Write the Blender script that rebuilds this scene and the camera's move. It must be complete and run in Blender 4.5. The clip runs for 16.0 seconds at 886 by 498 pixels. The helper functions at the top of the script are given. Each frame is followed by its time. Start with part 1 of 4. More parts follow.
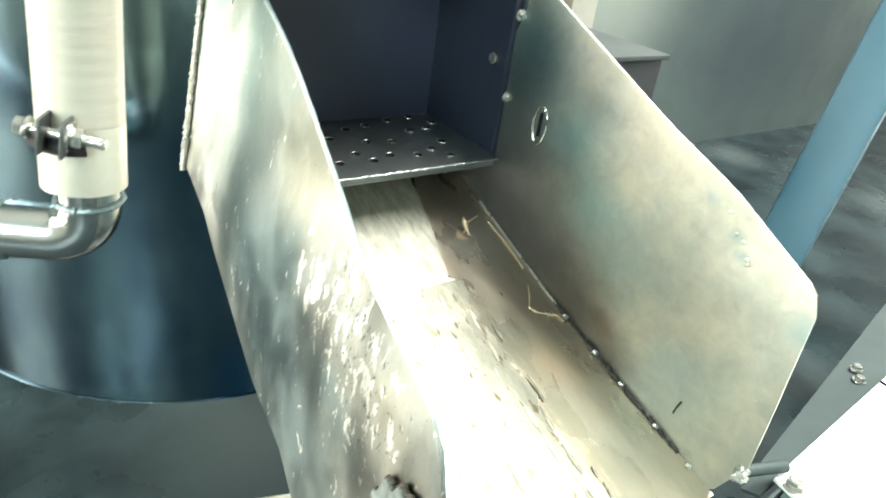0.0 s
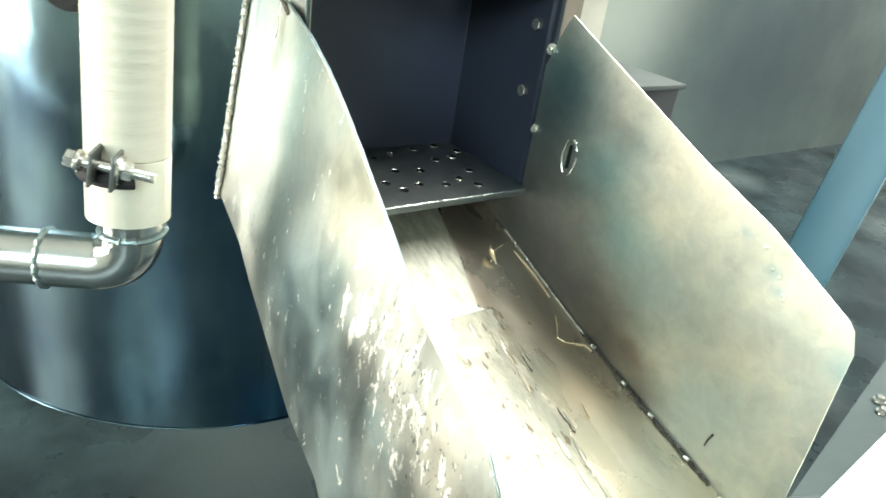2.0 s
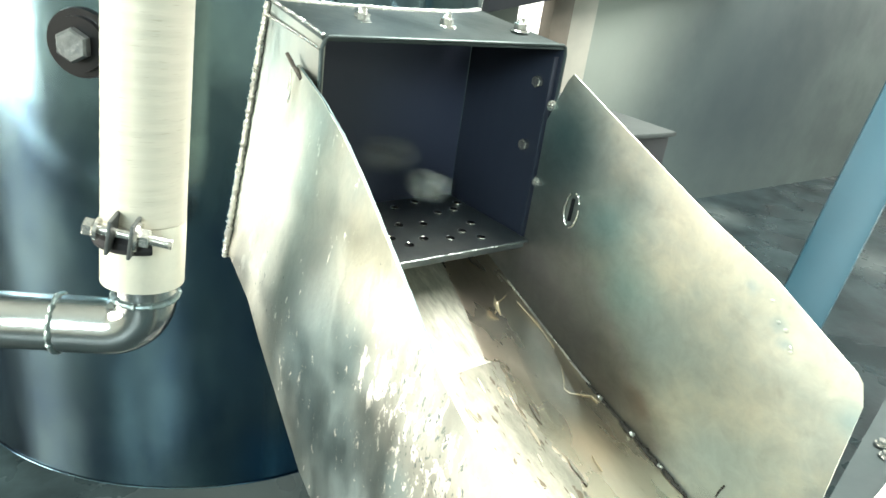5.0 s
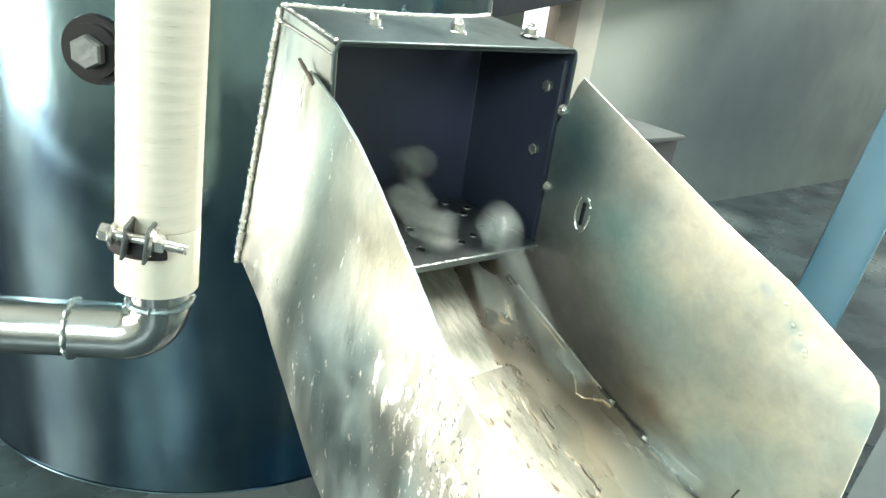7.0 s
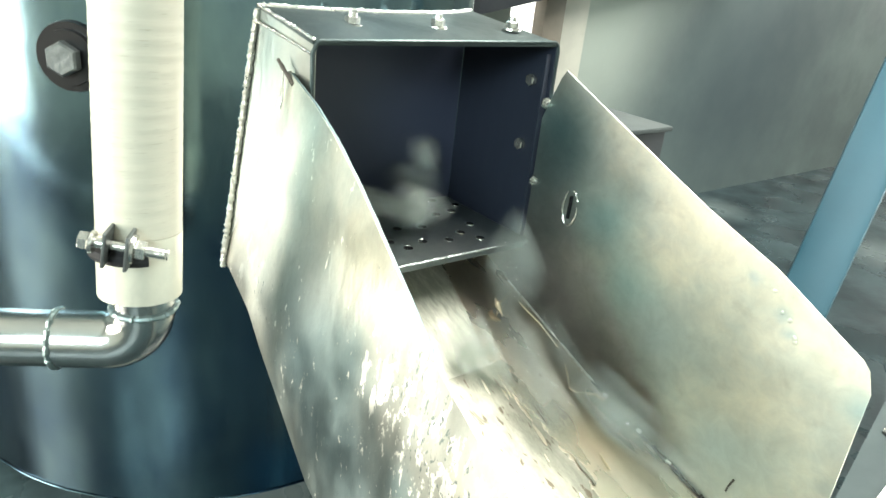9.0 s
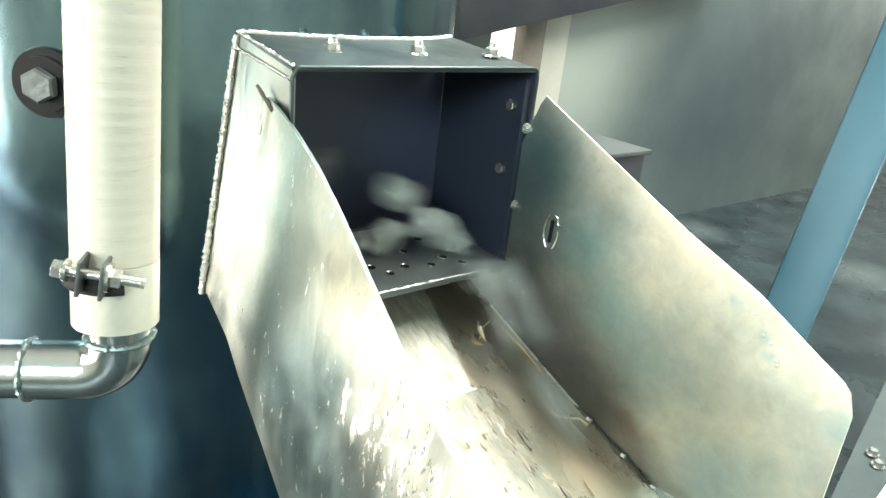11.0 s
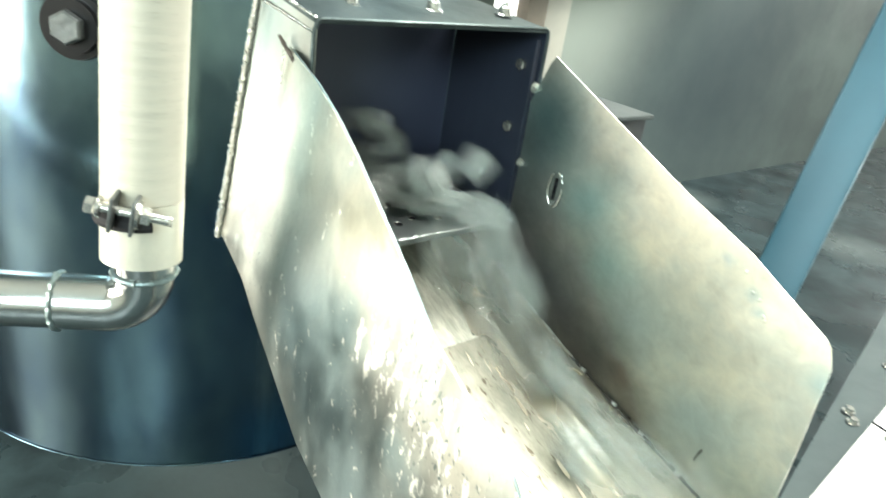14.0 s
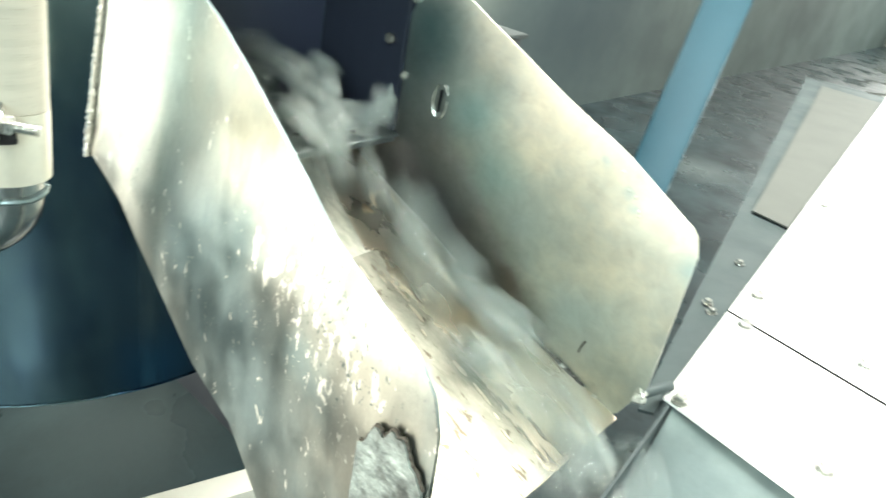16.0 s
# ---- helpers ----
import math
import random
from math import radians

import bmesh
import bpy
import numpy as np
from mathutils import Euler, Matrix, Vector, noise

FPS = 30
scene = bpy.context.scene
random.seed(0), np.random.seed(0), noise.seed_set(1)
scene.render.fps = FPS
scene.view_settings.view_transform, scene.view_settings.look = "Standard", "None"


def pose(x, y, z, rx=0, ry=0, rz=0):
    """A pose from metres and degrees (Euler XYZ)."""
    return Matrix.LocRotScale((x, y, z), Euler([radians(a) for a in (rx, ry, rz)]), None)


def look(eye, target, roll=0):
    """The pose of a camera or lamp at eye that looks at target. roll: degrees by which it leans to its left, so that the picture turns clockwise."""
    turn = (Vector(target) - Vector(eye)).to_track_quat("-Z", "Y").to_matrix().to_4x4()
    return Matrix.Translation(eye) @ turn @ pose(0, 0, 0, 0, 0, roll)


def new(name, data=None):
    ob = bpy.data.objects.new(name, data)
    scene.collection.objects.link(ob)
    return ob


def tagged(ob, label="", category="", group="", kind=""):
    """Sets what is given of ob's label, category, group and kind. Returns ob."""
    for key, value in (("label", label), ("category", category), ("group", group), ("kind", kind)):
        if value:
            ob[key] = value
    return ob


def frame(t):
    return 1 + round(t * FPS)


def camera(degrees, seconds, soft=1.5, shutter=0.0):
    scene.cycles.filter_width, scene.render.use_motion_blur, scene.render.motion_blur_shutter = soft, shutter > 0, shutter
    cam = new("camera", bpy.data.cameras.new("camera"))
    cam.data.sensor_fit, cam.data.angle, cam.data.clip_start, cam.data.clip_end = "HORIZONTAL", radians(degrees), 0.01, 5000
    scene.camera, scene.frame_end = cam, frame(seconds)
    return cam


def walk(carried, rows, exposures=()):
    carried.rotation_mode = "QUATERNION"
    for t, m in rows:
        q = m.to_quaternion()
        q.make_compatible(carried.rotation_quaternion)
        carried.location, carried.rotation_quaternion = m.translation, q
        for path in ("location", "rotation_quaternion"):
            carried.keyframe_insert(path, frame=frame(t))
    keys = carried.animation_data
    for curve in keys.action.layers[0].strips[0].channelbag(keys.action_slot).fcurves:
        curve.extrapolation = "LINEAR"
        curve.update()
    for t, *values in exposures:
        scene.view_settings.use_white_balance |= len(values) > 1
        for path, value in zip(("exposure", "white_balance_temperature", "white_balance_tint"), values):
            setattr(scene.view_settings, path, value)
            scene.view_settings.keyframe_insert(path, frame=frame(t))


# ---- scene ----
cam = camera(64.1, 16.0, soft=1.5, shutter=1.0)
PATH = [
    (0, (0.076, 0.005, 1.343), (1.173, 1.391, 0.407), 8.2),
    (0.5, (0.063, 0.017, 1.341), (1.161, 1.383, 0.377), 10.1),
    (1, (0.056, 0.022, 1.35), (1.203, 1.399, 0.462), 9.4),
    (1.5, (0.049, 0.027, 1.35), (1.178, 1.408, 0.446), 9.0),
    (2, (0.044, 0.028, 1.353), (1.156, 1.432, 0.462), 8.7),
    (2.5, (0.039, 0.029, 1.353), (1.122, 1.438, 0.437), 8.8),
    (3, (0.035, 0.035, 1.354), (1.157, 1.405, 0.425), 9.8),
    (3.5, (0.027, 0.037, 1.363), (1.186, 1.427, 0.51), 9.4),
    (4, (0.025, 0.041, 1.37), (1.198, 1.438, 0.551), 8.8),
    (6.5, (0.015, 0.048, 1.371), (1.161, 1.495, 0.602), 7.6),
    (7, (0.015, 0.049, 1.369), (1.17, 1.484, 0.59), 7.8),
    (7.5, (0.018, 0.048, 1.369), (1.181, 1.482, 0.598), 7.4),
    (8, (0.02, 0.049, 1.366), (1.18, 1.485, 0.597), 7.3),
    (8.5, (0.018, 0.05, 1.367), (1.178, 1.482, 0.589), 7.4),
    (9, (0.025, 0.047, 1.367), (1.19, 1.473, 0.586), 6.2),
    (9.2, (0.029, 0.046, 1.372), (1.185, 1.492, 0.614), 5.5),
    (11.3, (0.029, 0.049, 1.366), (1.25, 1.464, 0.653), 6.5),
    (11.5, (0.031, 0.048, 1.363), (1.255, 1.452, 0.635), 6.9),
    (12, (0.024, 0.048, 1.364), (1.24, 1.457, 0.631), 7.9),
    (12.5, (0.019, 0.049, 1.365), (1.253, 1.429, 0.61), 8.5),
    (13, (0.008, 0.048, 1.371), (1.213, 1.453, 0.613), 9.2),
    (13.5, (-0.005, 0.045, 1.374), (1.18, 1.451, 0.59), 8.8),
    (14, (-0.005, 0.033, 1.369), (1.207, 1.4, 0.554), 8.6),
    (14.5, (-0.011, 0.031, 1.362), (1.252, 1.322, 0.503), 9.5),
    (15, (-0.011, 0.034, 1.351), (1.288, 1.249, 0.437), 10.9),
    (15.5, (-0.021, 0.034, 1.344), (1.335, 1.176, 0.418), 12.4),
    (16, (-0.028, 0.03, 1.342), (1.402, 1.087, 0.426), 11.3),
]
walk(cam, [(t, look(eye, target, roll)) for t, eye, target, roll in PATH], exposures=[(0.0, 0.15), (13.0, 0.15), (16.0, 0.14)])

# ---- world and lights ----
world = bpy.data.worlds.new("sky")
scene.world = world
world.use_nodes = True
wn = world.node_tree
sky = wn.nodes.new("ShaderNodeTexSky")
sky.sky_type, sky.sun_disc = "NISHITA", False
sky.sun_elevation, sky.sun_rotation = radians(48), radians(270)
wn.links.new(sky.outputs[0], wn.nodes["Background"].inputs[0])
wn.nodes["Background"].inputs[1].default_value = 0.12


def window_light(name, place, target, wide, high, watts, colour):
    lamp = bpy.data.lights.new(name, "AREA")
    lamp.shape, lamp.size, lamp.size_y, lamp.energy, lamp.color = "RECTANGLE", wide, high, watts, colour
    ob = new(name, lamp)
    ob.matrix_world = look(place, target)
    return ob


window_light("west_door_light", (-3.9, 1.6, 0.95), (0, 1.6, 0.95), 1.7, 1.5, 165, (1.0, 0.94, 0.8))
window_light("west_fanlight", (-3.9, 1.6, 2.65), (0.3, 0.7, 1.1), 1.7, 1.6, 310, (1.0, 0.96, 0.83))
window_light("skylight_lamp", (2.5, 0.1, 4.55), (2.5, 0.1, 0), 2.8, 3.1, 640, (1.0, 0.98, 0.88))
window_light("east_window_light", (15.9, 0.2, 3.6), (0.5, 0.2, 0.9), 4.6, 1.4, 800, (0.97, 1.0, 0.93))
# bluish fill lamp added to lift dark faces; no known source there
window_light("west_fill_light", (-3.9, -2.6, 3.0), (0.5, 0.3, 1.0), 2.6, 1.2, 310, (0.78, 0.94, 0.93))


# ---- materials ----
def material(name, base, rough=0.5, metal=0.0, tint=None, scale=8.0, amount=0.5, stretch=(1, 1, 1), bump=0.0, bump_scale=60.0,
             rough_vary=0.0, rough_scale=6.0, coat=0.0, transmission=0.0, ior=1.45, speck=0.0, per_object=0.0, tone_patches=(), grain=0.0, grain_scale=70.0, grain_stretch=(1, 1, 1), flakes=(), fine_bump=0.0):
    mat = bpy.data.materials.new(name)
    mat.use_nodes = True
    nt = mat.node_tree
    n, l = nt.nodes, nt.links
    b = n["Principled BSDF"]
    b.inputs["Metallic"].default_value = metal
    b.inputs["Roughness"].default_value = rough
    b.inputs["IOR"].default_value = ior
    b.inputs["Coat Weight"].default_value = coat
    b.inputs["Coat Roughness"].default_value = 0.12
    b.inputs["Transmission Weight"].default_value = transmission
    tc = n.new("ShaderNodeTexCoord")
    mp = n.new("ShaderNodeMapping")
    mp.inputs["Scale"].default_value = stretch
    l.new(tc.outputs["Object"], mp.inputs[0])
    big = n.new("ShaderNodeTexNoise")
    big.inputs["Scale"].default_value, big.inputs["Detail"].default_value = scale, 6
    big.inputs["Roughness"].default_value = 0.62
    l.new(mp.outputs[0], big.inputs["Vector"])
    ramp = n.new("ShaderNodeMapRange")
    ramp.interpolation_type = "SMOOTHSTEP"
    ramp.inputs[1].default_value, ramp.inputs[2].default_value = 0.3, 0.72
    l.new(big.outputs["Fac"], ramp.inputs[0])
    mix = n.new("ShaderNodeMix")
    mix.data_type = "RGBA"
    tint = tint or [c * 0.7 for c in base]
    mix.inputs[6].default_value, mix.inputs[7].default_value = (*base, 1), (*[a + (c - a) * amount for a, c in zip(base, tint)], 1)
    l.new(ramp.outputs[0], mix.inputs[0])
    colour = mix.outputs[2]
    if speck:
        sp = n.new("ShaderNodeTexNoise")
        sp.inputs["Scale"].default_value, sp.inputs["Detail"].default_value = bump_scale * 1.7, 3
        l.new(mp.outputs[0], sp.inputs["Vector"])
        sr = n.new("ShaderNodeMapRange")
        sr.inputs[1].default_value, sr.inputs[2].default_value, sr.inputs[4].default_value = 0.62, 0.72, speck
        l.new(sp.outputs["Fac"], sr.inputs[0])
        dark = n.new("ShaderNodeMix")
        dark.data_type = "RGBA"
        dark.inputs[7].default_value = (*[c * 0.25 for c in base], 1)
        l.new(sr.outputs[0], dark.inputs[0])
        l.new(colour, dark.inputs[6])
        colour = dark.outputs[2]
    # soft colour patches; some carry painted shade, glare or reflections
    for place, radius, shade in tone_patches:
        wob = n.new("ShaderNodeMix")
        wob.data_type = "VECTOR"
        wob.inputs[0].default_value = 0.05
        l.new(tc.outputs["Object"], wob.inputs[4])
        l.new(big.outputs["Color"], wob.inputs[5])
        far = n.new("ShaderNodeVectorMath")
        far.operation = "DISTANCE"
        far.inputs[1].default_value = [c * 0.95 + 0.025 for c in place]
        l.new(wob.outputs[1], far.inputs[0])
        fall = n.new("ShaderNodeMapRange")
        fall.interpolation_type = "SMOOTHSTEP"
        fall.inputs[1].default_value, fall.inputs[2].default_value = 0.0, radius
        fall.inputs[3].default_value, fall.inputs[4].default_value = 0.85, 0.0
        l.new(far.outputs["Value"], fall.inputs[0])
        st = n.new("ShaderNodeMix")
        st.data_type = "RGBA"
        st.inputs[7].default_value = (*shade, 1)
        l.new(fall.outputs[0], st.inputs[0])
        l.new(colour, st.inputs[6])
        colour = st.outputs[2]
    if per_object:
        oi = n.new("ShaderNodeObjectInfo")
        hv = n.new("ShaderNodeHueSaturation")
        vr = n.new("ShaderNodeMapRange")
        vr.inputs[3].default_value, vr.inputs[4].default_value = 1 - per_object, 1 + per_object
        l.new(oi.outputs["Random"], vr.inputs[0])
        l.new(vr.outputs[0], hv.inputs["Value"])
        l.new(colour, hv.inputs["Color"])
        colour = hv.outputs[0]
    if grain:
        # fine brushed and scuffed strokes, with a few bright ones
        gm = n.new("ShaderNodeMapping")
        gm.inputs["Rotation"].default_value = (0.5, 0, 0)
        gm.inputs["Scale"].default_value = grain_stretch
        l.new(tc.outputs["Object"], gm.inputs[0])
        gn = n.new("ShaderNodeTexNoise")
        gn.inputs["Scale"].default_value, gn.inputs["Detail"].default_value = grain_scale, 5
        gn.inputs["Roughness"].default_value, gn.inputs["Distortion"].default_value = 0.7, 0.6
        l.new(gm.outputs[0], gn.inputs["Vector"])
        gr = n.new("ShaderNodeMapRange")
        gr.inputs[1].default_value, gr.inputs[2].default_value = 0.34, 0.68
        gr.inputs[3].default_value, gr.inputs[4].default_value = 1 - grain, 1 + grain * 0.6
        l.new(gn.outputs["Fac"], gr.inputs[0])
        gh = n.new("ShaderNodeHueSaturation")
        l.new(gr.outputs[0], gh.inputs["Value"])
        l.new(colour, gh.inputs["Color"])
        colour = gh.outputs[0]
    l.new(colour, b.inputs["Base Color"])
    for colour_f, scale_f, stretch_f, cut, blobs in flakes:
        # torn, sharp-edged colour flakes, thick where the blobs lie
        fm = n.new("ShaderNodeMapping")
        fm.inputs["Scale"].default_value = stretch_f
        fm.inputs["Rotation"].default_value = (0.22, 0, 0)
        l.new(tc.outputs["Object"], fm.inputs[0])
        fn = n.new("ShaderNodeTexNoise")
        fn.inputs["Scale"].default_value, fn.inputs["Detail"].default_value = scale_f, 5
        fn.inputs["Roughness"].default_value, fn.inputs["Distortion"].default_value = 0.62, 0.5
        l.new(fm.outputs[0], fn.inputs["Vector"])
        total = fn.outputs["Fac"]
        for place, radius, push in blobs:
            dist = n.new("ShaderNodeVectorMath")
            dist.operation = "DISTANCE"
            dist.inputs[1].default_value = place
            l.new(tc.outputs["Object"], dist.inputs[0])
            fall = n.new("ShaderNodeMapRange")
            fall.interpolation_type = "SMOOTHSTEP"
            fall.inputs[2].default_value = radius
            fall.inputs[3].default_value, fall.inputs[4].default_value = push, 0.0
            l.new(dist.outputs["Value"], fall.inputs[0])
            add = n.new("ShaderNodeMath")
            l.new(total, add.inputs[0])
            l.new(fall.outputs[0], add.inputs[1])
            total = add.outputs[0]
        sharp = n.new("ShaderNodeMapRange")
        sharp.inputs[1].default_value, sharp.inputs[2].default_value = cut, cut + 0.035
        l.new(total, sharp.inputs[0])
        fx = n.new("ShaderNodeMix")
        fx.data_type = "RGBA"
        fx.inputs[7].default_value = (*colour_f, 1)
        l.new(sharp.outputs[0], fx.inputs[0])
        l.new(colour, fx.inputs[6])
        colour = fx.outputs[2]
        l.new(colour, b.inputs["Base Color"])
    if rough_vary:
        rn = n.new("ShaderNodeTexNoise")
        rn.inputs["Scale"].default_value, rn.inputs["Detail"].default_value = rough_scale, 5
        l.new(mp.outputs[0], rn.inputs["Vector"])
        rr = n.new("ShaderNodeMapRange")
        rr.interpolation_type = "SMOOTHSTEP"
        rr.inputs[1].default_value, rr.inputs[2].default_value = 0.28, 0.74
        rr.inputs[3].default_value, rr.inputs[4].default_value = max(0.03, rough - rough_vary), min(1, rough + rough_vary)
        l.new(rn.outputs["Fac"], rr.inputs[0])
        l.new(rr.outputs[0], b.inputs["Roughness"])
    if bump:
        bn = n.new("ShaderNodeTexNoise")
        bn.inputs["Scale"].default_value, bn.inputs["Detail"].default_value = bump_scale, 4
        l.new(mp.outputs[0], bn.inputs["Vector"])
        bp = n.new("ShaderNodeBump")
        bp.inputs["Strength"].default_value, bp.inputs["Distance"].default_value = bump, 0.004
        l.new(bn.outputs["Fac"], bp.inputs["Height"])
        l.new(bp.outputs[0], b.inputs["Normal"])
        if fine_bump:
            tn = n.new("ShaderNodeTexNoise")
            tn.inputs["Scale"].default_value, tn.inputs["Detail"].default_value = 240, 3
            l.new(mp.outputs[0], tn.inputs["Vector"])
            tb = n.new("ShaderNodeBump")
            tb.inputs["Strength"].default_value, tb.inputs["Distance"].default_value = fine_bump, 0.002
            l.new(tn.outputs["Fac"], tb.inputs["Height"])
            l.new(bp.outputs[0], tb.inputs["Normal"])
            l.new(tb.outputs[0], b.inputs["Normal"])
    return mat


# blue patch near the tank's foot: a reflection painted into the steel
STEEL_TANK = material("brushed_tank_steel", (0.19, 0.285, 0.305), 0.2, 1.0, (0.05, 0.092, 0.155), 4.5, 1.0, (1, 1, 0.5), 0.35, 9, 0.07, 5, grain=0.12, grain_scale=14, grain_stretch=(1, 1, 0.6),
                      tone_patches=[((0.35, 0.729, 0.72), 0.09, (0.05, 0.17, 0.32))])
STEEL_BOX = material("box_steel", (0.34, 0.35, 0.32), 0.4, 1.0, (0.2, 0.25, 0.25), 9, 0.9, (1, 1, 0.4), 0.12, 120, 0.1, 10)
# cream and grey-teal patches, bright flakes: glare and glints painted into the steel
STEEL_WET = material("wet_glare_steel", (0.52, 0.51, 0.44), 0.42, 1.0, (0.33, 0.39, 0.38), 12, 0.9, (1, 1.2, 0.7), 0.25, 22, 0.1, 16, speck=0.2, grain=0.07, grain_scale=120, grain_stretch=(1, 1.4, 0.7), fine_bump=0.14,
                     tone_patches=[((0.312, 0.67, 1.15), 0.13, (0.97, 0.95, 0.86)), ((0.3, 0.685, 1.08), 0.1, (0.97, 0.95, 0.86)), ((0.29, 0.665, 1.02), 0.07, (0.95, 0.93, 0.84)),
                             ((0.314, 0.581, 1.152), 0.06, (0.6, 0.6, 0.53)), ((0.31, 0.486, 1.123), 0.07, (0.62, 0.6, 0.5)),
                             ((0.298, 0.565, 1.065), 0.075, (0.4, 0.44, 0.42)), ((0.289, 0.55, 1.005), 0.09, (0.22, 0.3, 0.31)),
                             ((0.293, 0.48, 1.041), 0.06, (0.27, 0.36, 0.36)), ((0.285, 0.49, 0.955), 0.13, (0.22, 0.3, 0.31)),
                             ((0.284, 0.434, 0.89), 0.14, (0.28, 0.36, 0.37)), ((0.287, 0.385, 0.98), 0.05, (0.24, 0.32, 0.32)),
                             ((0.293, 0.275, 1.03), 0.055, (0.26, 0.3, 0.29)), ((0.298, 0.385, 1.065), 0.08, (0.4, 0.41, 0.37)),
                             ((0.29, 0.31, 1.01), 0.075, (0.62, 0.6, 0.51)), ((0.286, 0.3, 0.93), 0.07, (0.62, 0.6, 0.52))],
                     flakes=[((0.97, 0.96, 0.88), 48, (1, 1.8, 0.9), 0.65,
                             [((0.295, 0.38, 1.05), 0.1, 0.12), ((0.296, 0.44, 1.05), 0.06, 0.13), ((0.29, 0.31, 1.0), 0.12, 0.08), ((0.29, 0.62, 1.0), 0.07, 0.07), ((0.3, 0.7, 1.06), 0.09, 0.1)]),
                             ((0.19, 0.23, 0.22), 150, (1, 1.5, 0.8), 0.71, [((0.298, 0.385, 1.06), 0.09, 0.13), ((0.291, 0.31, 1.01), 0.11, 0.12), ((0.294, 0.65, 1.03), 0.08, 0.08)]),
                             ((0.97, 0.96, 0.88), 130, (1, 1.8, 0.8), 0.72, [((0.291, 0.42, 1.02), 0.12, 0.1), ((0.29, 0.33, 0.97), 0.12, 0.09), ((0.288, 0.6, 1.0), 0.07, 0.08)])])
# orange-brown patches paint reflected glow; the pale one brightens the upper bed
STEEL_FLOOR = material("chute_floor_steel", (0.66, 0.6, 0.5), 0.3, 0.95, (0.5, 0.43, 0.34), 9, 0.9, (1.6, 0.5, 1), 0.18, 30, 0.08, 14, speck=0.15,
                       tone_patches=[((0.576, 0.422, 0.886), 0.05, (0.75, 0.6, 0.44)), ((0.6, 0.5, 0.91), 0.05, (0.5, 0.42, 0.33)), ((0.6, 0.6, 0.95), 0.07, (0.8, 0.75, 0.66))])
# larger teal, tan and dark patches put reflections and shade into the colour
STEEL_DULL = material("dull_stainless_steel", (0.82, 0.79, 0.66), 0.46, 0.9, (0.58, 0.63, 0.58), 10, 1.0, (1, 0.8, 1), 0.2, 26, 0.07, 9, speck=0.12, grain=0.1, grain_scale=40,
                      tone_patches=[((0.642, 0.425, 0.92), 0.03, (0.45, 0.36, 0.28)), ((0.642, 0.608, 1.18), 0.09, (0.22, 0.42, 0.44)), ((0.642, 0.52, 1.1), 0.08, (0.32, 0.53, 0.53)), ((0.642, 0.467, 1.04), 0.07, (0.34, 0.52, 0.52)),
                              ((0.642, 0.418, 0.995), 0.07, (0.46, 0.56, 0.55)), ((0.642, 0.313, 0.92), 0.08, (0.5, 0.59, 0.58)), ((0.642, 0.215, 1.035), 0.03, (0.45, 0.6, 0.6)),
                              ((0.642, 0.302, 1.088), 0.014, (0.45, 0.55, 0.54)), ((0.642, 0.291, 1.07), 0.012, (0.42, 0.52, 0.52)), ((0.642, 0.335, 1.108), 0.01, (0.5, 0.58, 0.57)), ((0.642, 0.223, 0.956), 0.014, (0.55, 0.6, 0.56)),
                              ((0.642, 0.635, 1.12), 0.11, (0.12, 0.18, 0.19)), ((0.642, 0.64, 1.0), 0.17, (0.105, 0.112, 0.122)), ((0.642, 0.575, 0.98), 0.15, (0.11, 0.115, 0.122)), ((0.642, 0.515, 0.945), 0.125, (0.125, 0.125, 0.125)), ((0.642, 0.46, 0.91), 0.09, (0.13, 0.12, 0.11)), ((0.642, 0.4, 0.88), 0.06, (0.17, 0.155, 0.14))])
STEEL_PIPE = material("polished_pipe_steel", (0.6, 0.61, 0.59), 0.2, 1.0, (0.42, 0.45, 0.46), 20, 0.5, (1, 1, 1), 0.06, 120, 0.06, 20)
BOLT = material("bolt_steel", (0.66, 0.67, 0.63), 0.26, 0.9, (0.3, 0.31, 0.3), 90, 0.6, (1, 1, 1), 0.1, 300)
WELD = material("weld_bead", (0.8, 0.8, 0.74), 0.36, 0.8, (0.46, 0.48, 0.46), 80, 0.6, (1, 1, 1), 0.35, 200, 0.1, 90)
BURNT = material("burnt_dirt", (0.07, 0.062, 0.05), 0.6, 0.2, (0.02, 0.018, 0.016), 160, 0.8, (1, 1, 1), 0.5, 220)
PVC = material("ribbed_white_hose", (0.43, 0.42, 0.355), 0.4, 0.0, (0.35, 0.35, 0.295), 5, 0.5, (1, 1, 14), 0.06, 40, speck=0.25)
CLAMP = material("clamp_band", (0.6, 0.59, 0.5), 0.36, 0.35, (0.46, 0.46, 0.4), 30, 0.6, (1, 1, 1), 0.08, 120)
GAP_DARK = material("dark_gap_fill", (0.014, 0.014, 0.016), 0.8)
PERF = material("perforated_plate_steel", (0.32, 0.35, 0.35), 0.38, 0.9, (0.2, 0.24, 0.25), 20, 0.7, (1, 1, 1), 0.15, 90, 0.08, 18)
HOLE = material("hole_dark", (0.015, 0.016, 0.018), 0.9, ior=1.02)
WHITE = material("white_painted_cover", (0.82, 0.82, 0.8), 0.3, 0.0, (0.74, 0.75, 0.73), 5, 0.5, (1, 1, 1), 0.04, 60, speck=0.15)
TROUGH = material("trough_steel", (0.23, 0.29, 0.29), 0.45, 0.8, (0.14, 0.19, 0.2), 7, 0.8, (1, 1, 1), 0.12, 50, 0.1, 8)
